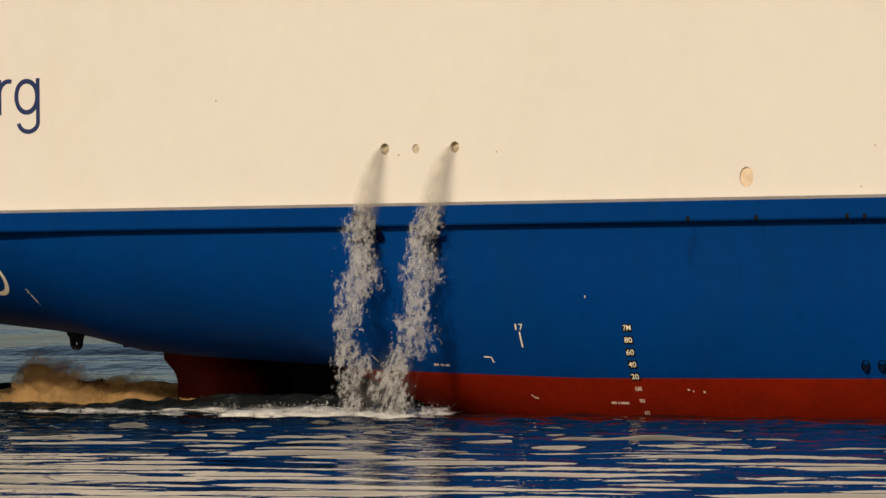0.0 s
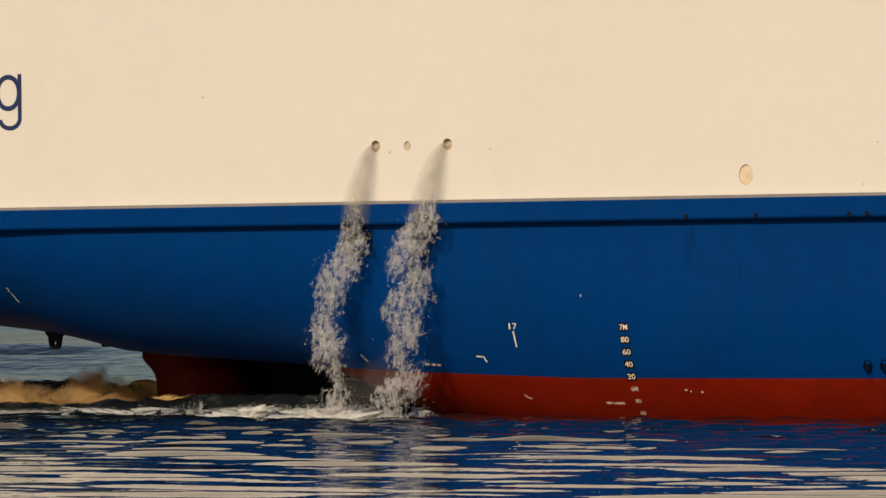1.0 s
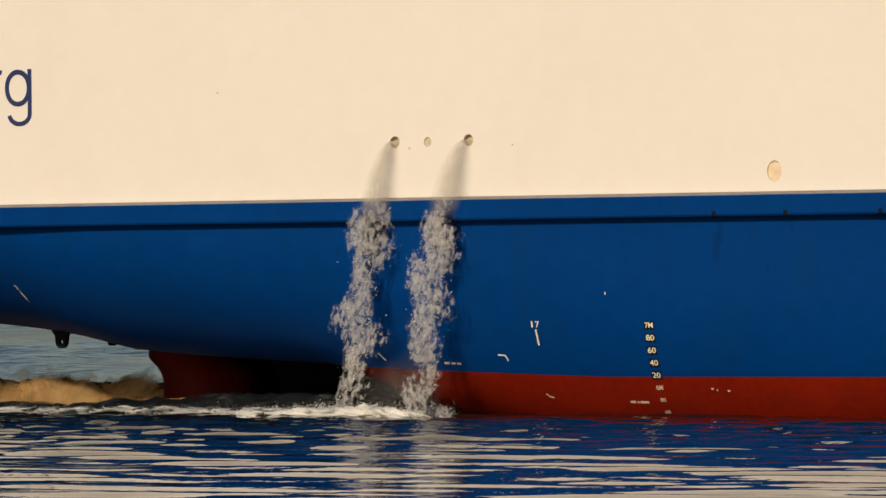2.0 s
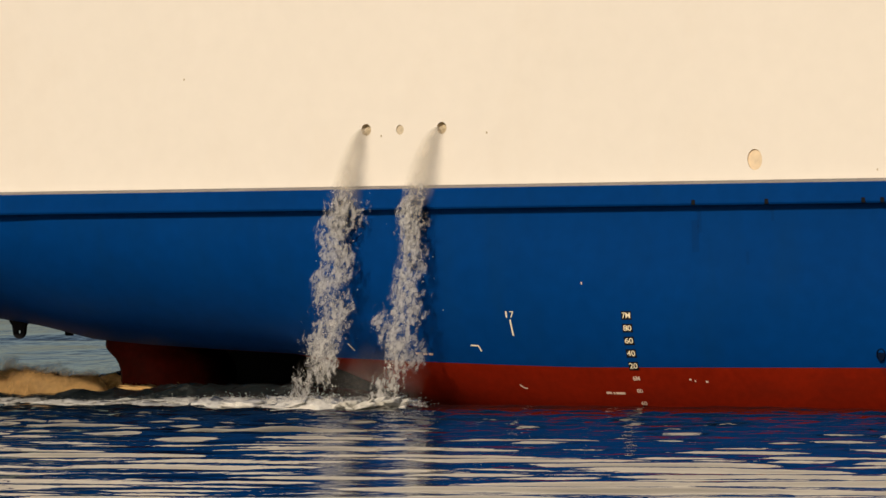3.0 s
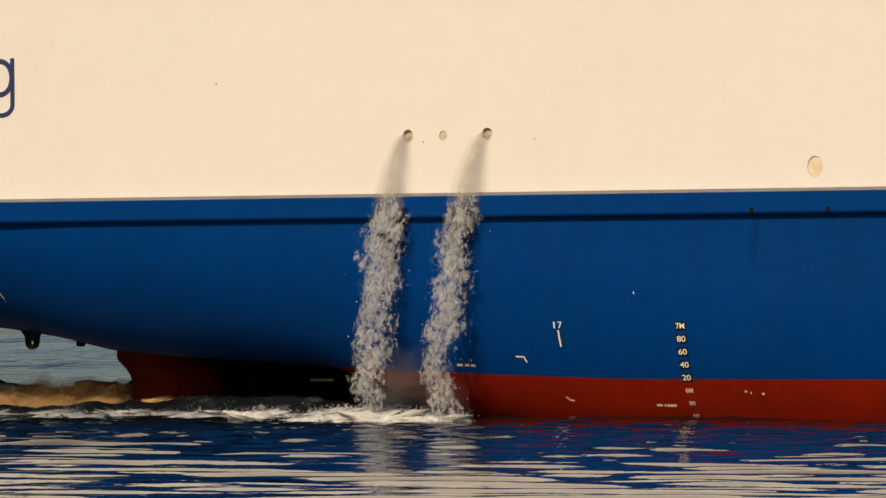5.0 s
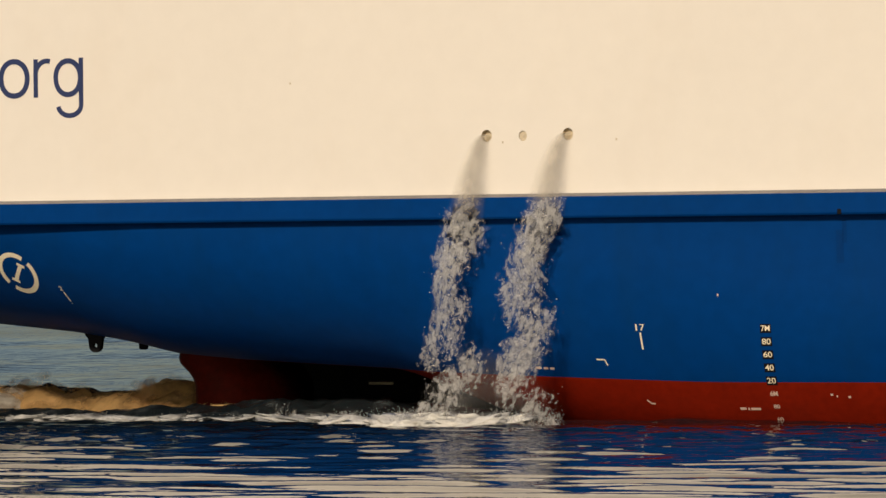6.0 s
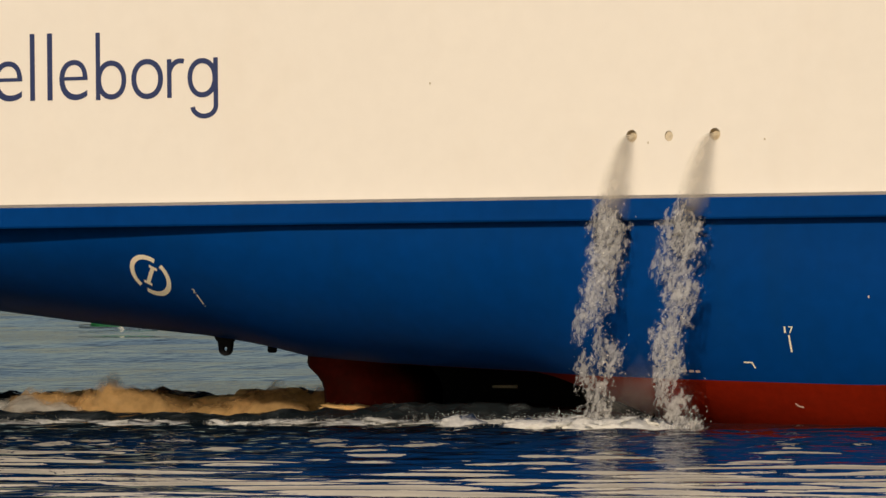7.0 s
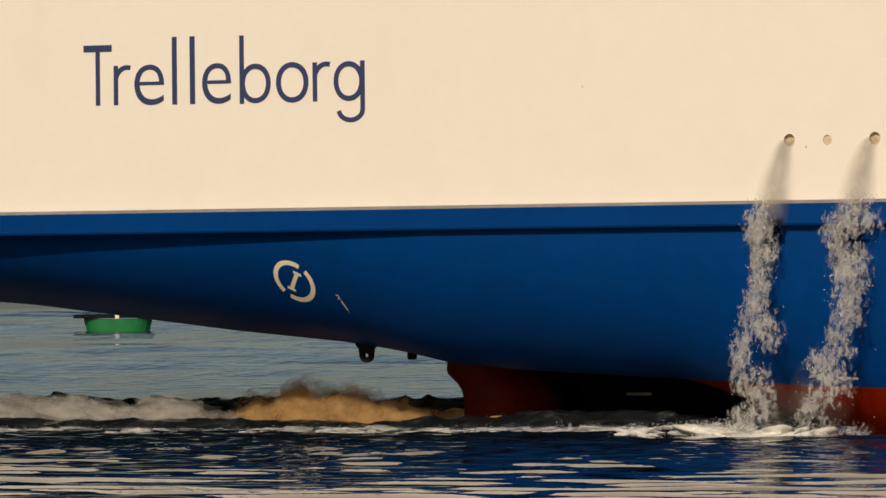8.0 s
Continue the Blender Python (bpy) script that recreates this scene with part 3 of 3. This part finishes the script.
    part("skeg", bm, SHADED_RED, ship, "red skeg, the counter's shade put into its darker colour", smooth=True)
    # added centre body closes the gap, near-black for the shade under the counter
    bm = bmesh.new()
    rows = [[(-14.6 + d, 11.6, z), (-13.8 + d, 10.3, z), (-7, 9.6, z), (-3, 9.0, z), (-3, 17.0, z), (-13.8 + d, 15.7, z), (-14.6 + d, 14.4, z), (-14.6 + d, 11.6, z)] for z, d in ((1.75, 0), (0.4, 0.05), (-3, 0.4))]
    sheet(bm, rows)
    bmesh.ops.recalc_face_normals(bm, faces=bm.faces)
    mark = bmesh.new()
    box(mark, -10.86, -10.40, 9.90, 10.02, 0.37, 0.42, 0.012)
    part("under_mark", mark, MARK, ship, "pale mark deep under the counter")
    part("centre_infill", bm, DARK, ship, "added near-black body standing in for the shade under the counter", smooth=True)
    return ship


# ---------------------------------------------------------------- falling water
def drop(bm, m, rnd, jag=0.2):
    """A small torn drop: eight faces round the axes of m."""
    p = [m @ Vector(q) for q in ((1, 0, 0), (0, 1, 0), (-1, 0, 0), (0, -1, 0), (0, 0, 1), (0, 0, -1))]
    r = m.median_scale
    vs = [bm.verts.new(q + Vector((rnd.gauss(0, jag), rnd.gauss(0, jag), rnd.gauss(0, jag))) * r) for q in p]
    for a in range(4):
        b = (a + 1) % 4
        bm.faces.new((vs[a], vs[b], vs[4]))
        bm.faces.new((vs[b], vs[a], vs[5]))


def shell(bm, dens, rows, weights, mat=0):
    """A curved sheet of water whose density is given point by point."""
    layer = bm.verts.layers.float.get("thickness") or bm.verts.layers.float.new("thickness")
    grid = []
    for r, ws in zip(rows, weights):
        line = []
        for p, w in zip(r, ws):
            v = bm.verts.new(p)
            v[layer] = w * dens
            line.append(v)
        grid.append(line)
    for i in range(len(grid) - 1):
        for j in range(len(grid[0]) - 1):
            bm.faces.new((grid[i][j], grid[i + 1][j], grid[i + 1][j + 1], grid[i][j + 1])).material_index = mat


def spray_meshes(count=14):
    """Rigid clumps of broken water, drawn out along z: a torn, bulging veil with drops flying round it."""
    out = []
    rnd = random.Random(5)
    for c in range(count):
        bm = bmesh.new()
        bm.verts.layers.float.new("thickness")
        wide, high = rnd.uniform(0.34, 0.45), rnd.uniform(0.38, 0.52)
        o = Vector((c * 3.1, 2.0, 5.0))
        rows, weights = [], []
        for i in range(15):
            v = -1 + 2 * i / 14
            r, ws = [], []
            for j in range(11):
                u = -1 + 2 * j / 10
                q = noise.noise(Vector((u * 1.4, v * 2.2, 0)) + o)
                q2 = noise.noise(Vector((u * 3, v * 5, 3)) + o)
                r.append((u * wide * (1 + 0.35 * q), -0.10 * (1 - u * u) + 0.09 * q2, v * high * (1 + 0.2 * q)))
                ws.append(max(0.0, 1 - (u * u + v * v) ** 1.25))
            rows.append(r)
            weights.append(ws)
        shell(bm, 0.8, rows, weights, 1)
        for _ in range(3):
            p = Vector((rnd.gauss(0, 0.10), rnd.gauss(-0.05, 0.05), rnd.gauss(0, 0.17)))
            d = Vector((rnd.gauss(0, 1), rnd.gauss(0, 1), rnd.gauss(0, 1.2))).normalized()
            for s in range(8):
                r = rnd.uniform(0.003, 0.008)
                m = Matrix.Translation(p) @ Euler((rnd.random() * 6, rnd.random() * 6, rnd.random() * 6)).to_matrix().to_4x4() @ Matrix.Diagonal((r, r * rnd.uniform(0.4, 1), r * rnd.uniform(1, 3.0), 1))
                drop(bm, m, rnd, 0.35)
                p = p + d * rnd.uniform(0.008, 0.022)
                d = (d + Vector((rnd.gauss(0, 0.6), rnd.gauss(0, 0.6), rnd.gauss(0, 0.6)))).normalized()
        for _ in range(26):
            r = rnd.uniform(0.0025, 0.006)
            p = Vector((rnd.gauss(0, 0.15), rnd.gauss(0, 0.07), rnd.gauss(0, 0.2)))
            drop(bm, Matrix.Translation(p) @ Matrix.Diagonal((r * rnd.uniform(0.7, 2), r, r * rnd.uniform(0.7, 2.2), 1)), rnd, 0.3)
        out.append(mesh_of(bm, "water_clump", SPRAY, LACE, smooth=True))
    return out


G = 9.81
JETS = [(-4.51, 4.49, 0.75, 0.46, 3), (-3.16, 4.495, 0.85, 0.56, 4)]     # hole x, z, speed outwards, speed aft, seed


def jet_place(jet, tau, side=0.0, out=0.0):
    x, z, away, aft, _ = jet
    return Vector((x - aft * tau + side * tau, -away * tau - out * tau, z - 0.5 * G * tau * tau))


def water_jet(jet, clumps):
    base = tagged(new("water_jet"), "stream of cooling water falling from a hull opening", "water jet", "hull discharge jets")
    rnd = random.Random(jet[4])

    # the unbroken part: a bulging fan that thins towards its edges
    bm = bmesh.new()
    for depth, dens, k in ((0.0, 0.7, 1.0), (0.05, 0.4, 0.8)):
        rows, weights = [], []
        for i in range(27):
            tau = -0.03 + 0.60 * i / 26
            c = jet_place(jet, max(tau, 0.0), 0.07) + Vector((0, 0.04 + depth + (0.25 * -tau if tau < 0 else 0), 0))
            half = k * (0.09 + 0.57 * max(tau, 0.0))
            r, ws = [], []
            for j in range(25):
                u = -1 + 2 * j / 24
                q = noise.noise(Vector((u * 2.5 + jet[4] * 9, tau * 3, depth * 40)))
                r.append(c + Vector((u * half, -0.5 * half * (1 - u * u) + 0.02 * q, 0.0)))
                fade = min(1.0, (0.54 - tau) / 0.10)
                ws.append(max(0.0, 1 - abs(u) ** (1.25 + 3 * max(0.0, 0.15 - tau))) * max(0.0, fade))
            rows.append(r)
            weights.append(ws)
        shell(bm, dens, rows, weights)
    part("solid_stream", bm, FAN, base, "smooth translucent fan of unbroken water", smooth=True)
    moving = []
    step = 1.0 / 15
    for lane in range(2):
        t0 = -0.97 + lane * step / 2
        while t0 < 7.95:
            ob = tagged(part("water_clump", rnd.choice(clumps), None, base), kind="stuff")
            moving.append((ob, t0, 0.11 * noise.noise(Vector((t0 * 4.5, jet[4] * 7.3, 0))) + max(-0.4, min(0.4, rnd.gauss(0, 0.17))), rnd.gauss(0, 0.10), rnd.uniform(-45, 45), rnd.uniform(-25, 25)))
            t0 += step
    return base, moving


def clump_rows(jet, t0, side, out, about, lean):
    """A clump waits in the pipe behind the plating, breaks from the stream below the opening and falls along its own arc."""
    def at(tau):
        tau = min(tau, 1.1)
        if tau <= 0:
            return pose(jet[0], 0.55, jet[1], 0, 0, about)
        p = jet_place(jet, tau, side, out)
        if tau < 0.49:
            p.y = 0.6
        way = jet_place(jet, tau + 0.01, side, out) - p
        up = -way.normalized()
        across = Vector((1, 0, 0))
        across = (across - up * across.dot(up)).normalized()
        turn = Matrix((across, up.cross(across), up)).transposed().to_4x4()
        return Matrix.Translation(p) @ turn @ pose(0, 0, 0, 0.4 * lean * tau, lean * tau, about)
    rows = []
    for tau in (0.0, 0.2, 0.48, 0.51, 0.567, 0.667, 0.8, 0.967, 1.1):
        if 0.02 < t0 + tau < 7.98:
            rows.append((t0 + tau, at(tau)))
    return [(0, at(-t0))] + rows + [(8, at(8 - t0))]


# ---------------------------------------------------------------- foam and wash
def lump_meshes(count, name, mats, seed, sx, sy, sz, rough, level=4, drops=260, fly=0.10, grain=0.016):
    """Boiling lumps of water with a fringe of torn drops."""
    out = []
    rnd = random.Random(int(seed))
    for c in range(count):
        bm = bmesh.new()
        bmesh.ops.create_icosphere(bm, subdivisions=level, radius=1)
        o = Vector((seed + c * 3.7, c * 1.9, seed))
        for v in bm.verts:
            p = v.co.copy()
            big = noise.fractal(p * 1.3 + o, 0.7, 2.1, 3)
            puff = abs(noise.noise(p * 3.2 + o)) + 0.5 * abs(noise.noise(p * 7.5 + o)) + 0.3 * noise.noise(p * 16 + o)
            s = 1 + rough * (0.55 * big + 0.75 * puff - 0.3)
            v.co = Vector((p.x * s * sx, p.y * s * sy, p.z * s * sz))
        top = [v.co.copy() for v in bm.verts if v.co.z > -0.1 * sz]
        for _ in range(drops):
            r = rnd.uniform(0.3, 1.0) * grain
            p = rnd.choice(top) * rnd.uniform(0.9, 1.08) + Vector((rnd.gauss(0, fly), rnd.gauss(0, fly), abs(rnd.gauss(0, fly * 0.7))))
            drop(bm, Matrix.Translation(p) @ Matrix.Diagonal((r * rnd.uniform(1, 2), r, r * rnd.uniform(0.7, 1.4), 1)), rnd)
        out.append(mesh_of(bm, name, mats, smooth=True))
    return out


def puff_meshes(count, name, mat, seed, sx, sz):
    """Boiling puffs of aerated water: a bulging veil, thin and torn at its edge."""
    out = []
    rnd = random.Random(int(seed))
    for c in range(count):
        bm = bmesh.new()
        bm.verts.layers.float.new("thickness")
        o = Vector((seed + c * 3.7, c * 1.9, 0))
        lean, rows, weights = rnd.uniform(-0.25, 0.25), [], []
        for i in range(21):
            v = -1 + i / 10
            r, ws = [], []
            for j in range(27):
                u = -1 + j / 13
                q = noise.fractal(Vector((u * 1.6, v * 1.2, 0)) + o, 0.8, 2.0, 3)
                q2 = noise.fractal(Vector((u * 4, v * 3, 4)) + o, 0.8, 2.0, 2)
                bulge = max(0.0, 1 - u * u - 0.6 * v * v)
                r.append(((u + lean) * sx * (1 + 0.2 * q), -0.45 * bulge + 0.09 * q2 + 0.3 * max(0.0, v) ** 2, v * sz * (1 + 0.30 * q)))
                ws.append(max(0.0, 1 - abs(u) ** 2.4 - max(0.0, v) ** 2.0))
            rows.append(r)
            weights.append(ws)
        shell(bm, 0.9, rows, weights)
        out.append(mesh_of(bm, name, mat, smooth=True))
    return out


def propeller_wash():
    base = tagged(new("propeller_wash"), "muddy brown propeller wash boiling up behind the skeg", "wash")
    rnd = random.Random(21)
    mud = puff_meshes(8, "wash_lump", MUD_PUFF, 3.0, 1.1, 0.60)
    silt = puff_meshes(5, "wash_lump", SILT_PUFF, 9.0, 1.2, 0.46)
    moving = []
    thick_mud = lump_meshes(5, "wash_body", MUD, 33.0, 1.15, 0.5, 0.36, 0.34, level=4, drops=0, fly=0.05, grain=0.012)
    thick_silt = lump_meshes(4, "wash_body", SILT, 51.0, 1.1, 0.5, 0.25, 0.5, level=4, drops=0, fly=0.05, grain=0.012)
    for shapes, bodies, tag, first, start, life in ((mud, thick_mud, "brown muddy lump of wash", -2.4, -11.2, 1.4), (silt, thick_silt, "grey silty lump of wash", -2.6, -15.3, 2.8)):
        t0 = first
        while t0 < 7.9:
            for lane in (-0.5, 0.1, 0.9):
                body = lane == 0.9
                ob = part("wash_body" if body else "wash_lump", rnd.choice(bodies if body else shapes), None, base, tag)
                moving.append((ob, t0 + rnd.uniform(-0.1, 0.1), lane + rnd.uniform(-0.3, 0.3), rnd.uniform(0, 360), rnd.uniform(-0.12, 0.12), start + (rnd.uniform(-1.2, 1.4) if start < -12 else 0.0), life + rnd.uniform(-0.35, 0.5)))
            t0 += 0.27
    # the higher spouts of mud
    for t0, lift, lane in ((-0.98, 0.36, -0.2), (-0.84, 0.26, 0.1), (1.55, 0.24, -0.1), (7.12, 0.16, -0.3)):
        moving.append((part("wash_lump", rnd.choice(mud), None, base, "brown muddy spout of wash"), t0, lane, rnd.uniform(0, 360), lift, -11.2, 1.3))
    lapping = []
    shapes = lump_meshes(3, "wash_lap", MUD, 71.0, 0.36, 0.16, 0.07, 0.9, level=3, drops=40, fly=0.04, grain=0.01)
    for i, x in enumerate((-11.2, -10.85, -10.5)):
        ob = part("wash_lap", shapes[i % 3], None, base, "muddy water lapping at the skeg")
        lapping.append((ob, x, 4.2 + 0.05 * i, rnd.uniform(0, 6.28)))
    return base, moving, lapping


WASH_SPEED = 3.7


def wash_rows(t0, lane, turn, lift, start, life):
    def at(tau):
        tau = max(-0.4, min(tau, life + 0.9))
        rise = min(1.0, max(0.0, (tau + 0.05) / 0.35))
        z = -1.0 + rise * (0.93 + lift) + 0.10 * math.sin(tau * 2.1 + turn) - max(0.0, tau - life) * 1.5
        return pose(start - WASH_SPEED * max(tau, 0.0), 5.5 + lane + 0.25 * tau, z, 8 * math.sin(tau + turn), 12 * math.sin(1.3 * tau + turn), 22 * math.sin(turn) + 5 * tau)
    rows = [(0, at(-t0))]
    for tau in (-0.1, 0.1, 0.3, 0.7, life, life + 0.45, life + 0.9):
        if 0.04 < t0 + tau < 7.96:
            rows.append((t0 + tau, at(tau)))
    return rows + [(8, at(8 - t0))]


def foam_trail():
    """Foam thrown up where the jets strike; each clump stays on the water while the ship draws ahead."""
    base = tagged(new("foam_trail"), "white foam churned up along the hull where water falls", "foam")
    rnd = random.Random(8)
    shapes = lump_meshes(6, "foam_clump", TRAIL, 15.0, 0.5, 0.24, 0.05, 1.3, level=3, drops=110, fly=0.03, grain=0.007)
    moving = []
    x = -52.0
    while x < -19.0:
        ob = part("foam_clump", rnd.choice(shapes), None, base)
        moving.append((ob, x, rnd.uniform(0.7, 2.2), rnd.uniform(0, 360), rnd.uniform(0.8, 1.0)))
        x += rnd.uniform(0.14, 0.30)
    return base, moving


def splash(puffs):
    """The churned mound under the jets, carried along with the ship."""
    base = tagged(new("splash"), "white splash mound where the jets hit the water", "splash", "hull discharge splashes")
    shapes = lump_meshes(4, "splash_clump", FOAM, 27.0, 0.46, 0.28, 0.085, 1.1, level=3, drops=300, fly=0.06, grain=0.007)
    rnd = random.Random(4)
    moving = []
    for i in range(16):
        ob = part("splash_clump", shapes[i % 4], None, base)
        moving.append((ob, -7.2 + 0.205 * i + rnd.uniform(-0.1, 0.1), rnd.uniform(-0.3, 0.8), rnd.uniform(0, 6.28), rnd.uniform(1.5, 3.0)))
    for i in range(14):
        ob = part("splash_clump", shapes[i % 4], None, base)
        moving.append((ob, -5.75 + 0.145 * i + rnd.uniform(-0.05, 0.05), rnd.uniform(-1.0, -0.5), rnd.uniform(0, 6.28), rnd.uniform(1.5, 3.0), 0.005))
    for i in range(14):
        ob = tagged(part("spray_puff", puffs[i % len(puffs)], None, base, "thin spray thrown up by the falling water"), kind="stuff")
        moving.append((ob, -5.5 + 0.17 * i + rnd.uniform(-0.1, 0.1), rnd.uniform(-1.0, -0.3), rnd.uniform(0, 6.28), rnd.uniform(1.5, 3.0)))
    for x in (-8.6, -7.5, -6.7):
        ob = tagged(part("spray_puff", puffs[0], None, base, "small spurt of spray"), kind="stuff")
        moving.append((ob, x, 1.1, rnd.uniform(0, 6.28), 2.6, -0.22))
    for i in range(3):
        bm = bmesh.new()
        bm.verts.layers.float.new("thickness")
        rows, weights = [], []
        for a in range(13):
            v = -1 + a / 6
            rows.append([(u / 8 * 0.55, -0.2 * (1 - (u / 8) ** 2), v * 0.6) for u in range(-8, 9)])
            weights.append([max(0.0, 1 - (u / 8) ** 2 - v * v) ** 2 for u in range(-8, 9)])
        shell(bm, 1.0, rows, weights)
        ob = tagged(part("mist_veil", bm, MIST, base, "faint mist drifting round the falling water", smooth=True), kind="stuff")
        moving.append((ob, -4.6 + 0.4 * i, -0.5, rnd.uniform(0, 6.28), rnd.uniform(0.4, 0.7), 0.42 + 0.2 * (i % 2)))
    return base, moving


def stern_wave(name, label, x0, x1, y0, y1, high, seed, fine, mat, swell=0.0):
    """A ridge of disturbed dark water that the ship draws along."""
    rows = []
    for x in np.arange(x0, x1 + 0.01, 0.14):
        r = []
        for y in np.arange(y0, y1 + 0.01, 0.12):
            s = (y - y0) / (y1 - y0)
            ends = min(1.0, (x - x0) / 2.0, (x1 - x) / 1.2)
            h = high * (1 + swell * math.exp(-((x + 9.0) / 2.2) ** 2)) * math.sin(math.pi * s) ** 1.5 * max(0.0, ends)
            q = noise.fractal(Vector((x * 0.8 + seed, y * 0.9, seed)), 0.8, 2.0, 5)
            q2 = abs(noise.noise(Vector((x * 2.4 + seed, y * 2.0, 3.0))))
            r.append((x, y, -0.05 + h * (0.9 + fine * q + fine * q2)))
        rows.append(r)
    bm = bmesh.new()
    sheet(bm, rows, flip=True)
    bmesh.ops.recalc_face_normals(bm, faces=bm.faces)
    me = mesh_of(bm, name, mat, smooth=True)
    return tagged(new(name, me), label, "wave")


def far_boat():
    boat = tagged(new("workboat"), "small low green workboat with dark gunwale lying far off", "boat")
    bm = bmesh.new()
    rows = []
    for s in np.linspace(-1, 1, 15):
        w = 0.8 * math.sqrt(max(0.02, 1 - abs(s) ** 3))
        x = 1.65 * s
        rows.append([(x * 0.8, -w * 0.7, -0.3), (x * 0.9, -w * 0.9, 0.15), (x, -w * 1.05, 0.78 + 0.1 * s * s), (x, w * 1.05, 0.78 + 0.1 * s * s), (x * 0.9, w * 0.9, 0.15), (x * 0.8, w * 0.7, -0.3)])
    sheet(bm, rows)
    bmesh.ops.recalc_face_normals(bm, faces=bm.faces)
    part("boat_hull", bm, GREEN, boat, "green painted hull")
    bm = bmesh.new()
    box(bm, -2.1, 1.75, -0.9, 0.9, 0.84, 1.02, 0.04)
    part("gunwale", bm, DARK, boat, "dark rubbed gunwale")
    bm = bmesh.new()
    box(bm, -0.12, 0.08, -0.93, -0.82, 0.8, 1.1, 0.03)
    part("post", bm, MARK, boat, "pale post")
    boat.matrix_basis = pose(-108.6, 221.5, -0.12, 0, 0, 24)
    return boat


# ---------------------------------------------------------------- build
sea = water()
ship = ferry()
clump_shapes = spray_meshes()
jets = [water_jet(j, clump_shapes) for j in JETS]
wash, wash_lumps, wash_laps = propeller_wash()
foam, foam_clumps = foam_trail()
splashes, splash_clumps = splash(clump_shapes)
boat = far_boat()
waves = [stern_wave("wave", "grey broken wave standing beyond the muddy wash", -34.0, -10.5, 9.2, 14.0, 0.30, 5.0, 0.5, SWELL),
         stern_wave("wave", "low dark wave along the edge of the wash", -34.0, -5.2, 2.5, 4.7, 0.155, 11.0, 0.5, DEEP, 1.2)]


# ---------------------------------------------------------------- what moves
def ship_at(t):
    """How far the ship has come, and its slight turn."""
    return -39.258 + 2.04 * t + 0.0384 * t * t, -0.385 + 0.0268 * t + 0.00395 * t * t


def motions():
    times = [i * 0.5 for i in range(17)]
    course = [(t, pose(ship_at(t)[0], 74, 0, 0, 0, ship_at(t)[1])) for t in times]
    for thing in (ship, wash, splashes, jets[0][0], jets[1][0], *waves):
        walk(thing, course)
    walk(sea, [(0, pose(0, 0, 0)), (4, pose(0.5, -1.2, 0)), (8, pose(1.0, -2.4, 0))])
    for jet, (base, moving) in zip(JETS, jets):
        for ob, t0, side, out, about, lean in moving:
            walk(ob, clump_rows(jet, t0, side, out, about, lean))
    for ob, t0, lane, turn, lift, start, life in wash_lumps:
        walk(ob, wash_rows(t0, lane, turn, lift, start, life))
    for ob, x, y, ph in wash_laps:
        walk(ob, [(t, pose(x + 0.12 * math.sin(2.2 * t + ph), y, 0.13 + 0.04 * math.sin(3.1 * t + 2 * ph), 0, 8 * math.sin(1.7 * t + ph), 10 * math.sin(t + ph))) for t in [i * 0.25 for i in range(33)]])
    for ob, x, dy, turn, size in foam_clumps:
        # the jets pass over this spot when the ship's x reaches x + 4.4
        late = (x + 4.6 + 39.26) / 2.25
        def height(t):
            age = t - late
            return -0.30 + 0.335 * size * min(1.0, max(0.0, age / 0.3 + 0.5)) - 0.012 * max(0.0, age - 2.0)
        walk(ob, [(t, pose(x + 0.06 * t, 73.9 + dy + 0.05 * math.sin(t * 2 + turn), height(t), 8 * math.sin(t * 3 + turn), 6 * math.sin(t * 2.3), turn)) for t in [i * 0.4 for i in range(21)]])
    for ob, x, y, ph, rate, *up in splash_clumps:
        rest = up[0] if up else -0.015 if y > -0.3 else -0.18
        walk(ob, [(t, pose(x + 0.12 * math.sin(rate * t * 1.3 + ph), y, rest + 0.05 * math.sin(rate * t * 2 + ph), 15 * math.sin(rate * t + ph), 12 * math.sin(rate * 1.7 * t), 40 * math.sin(rate * t * 0.7 + ph))) for t in [i * 0.2 for i in range(41)]])


motions()
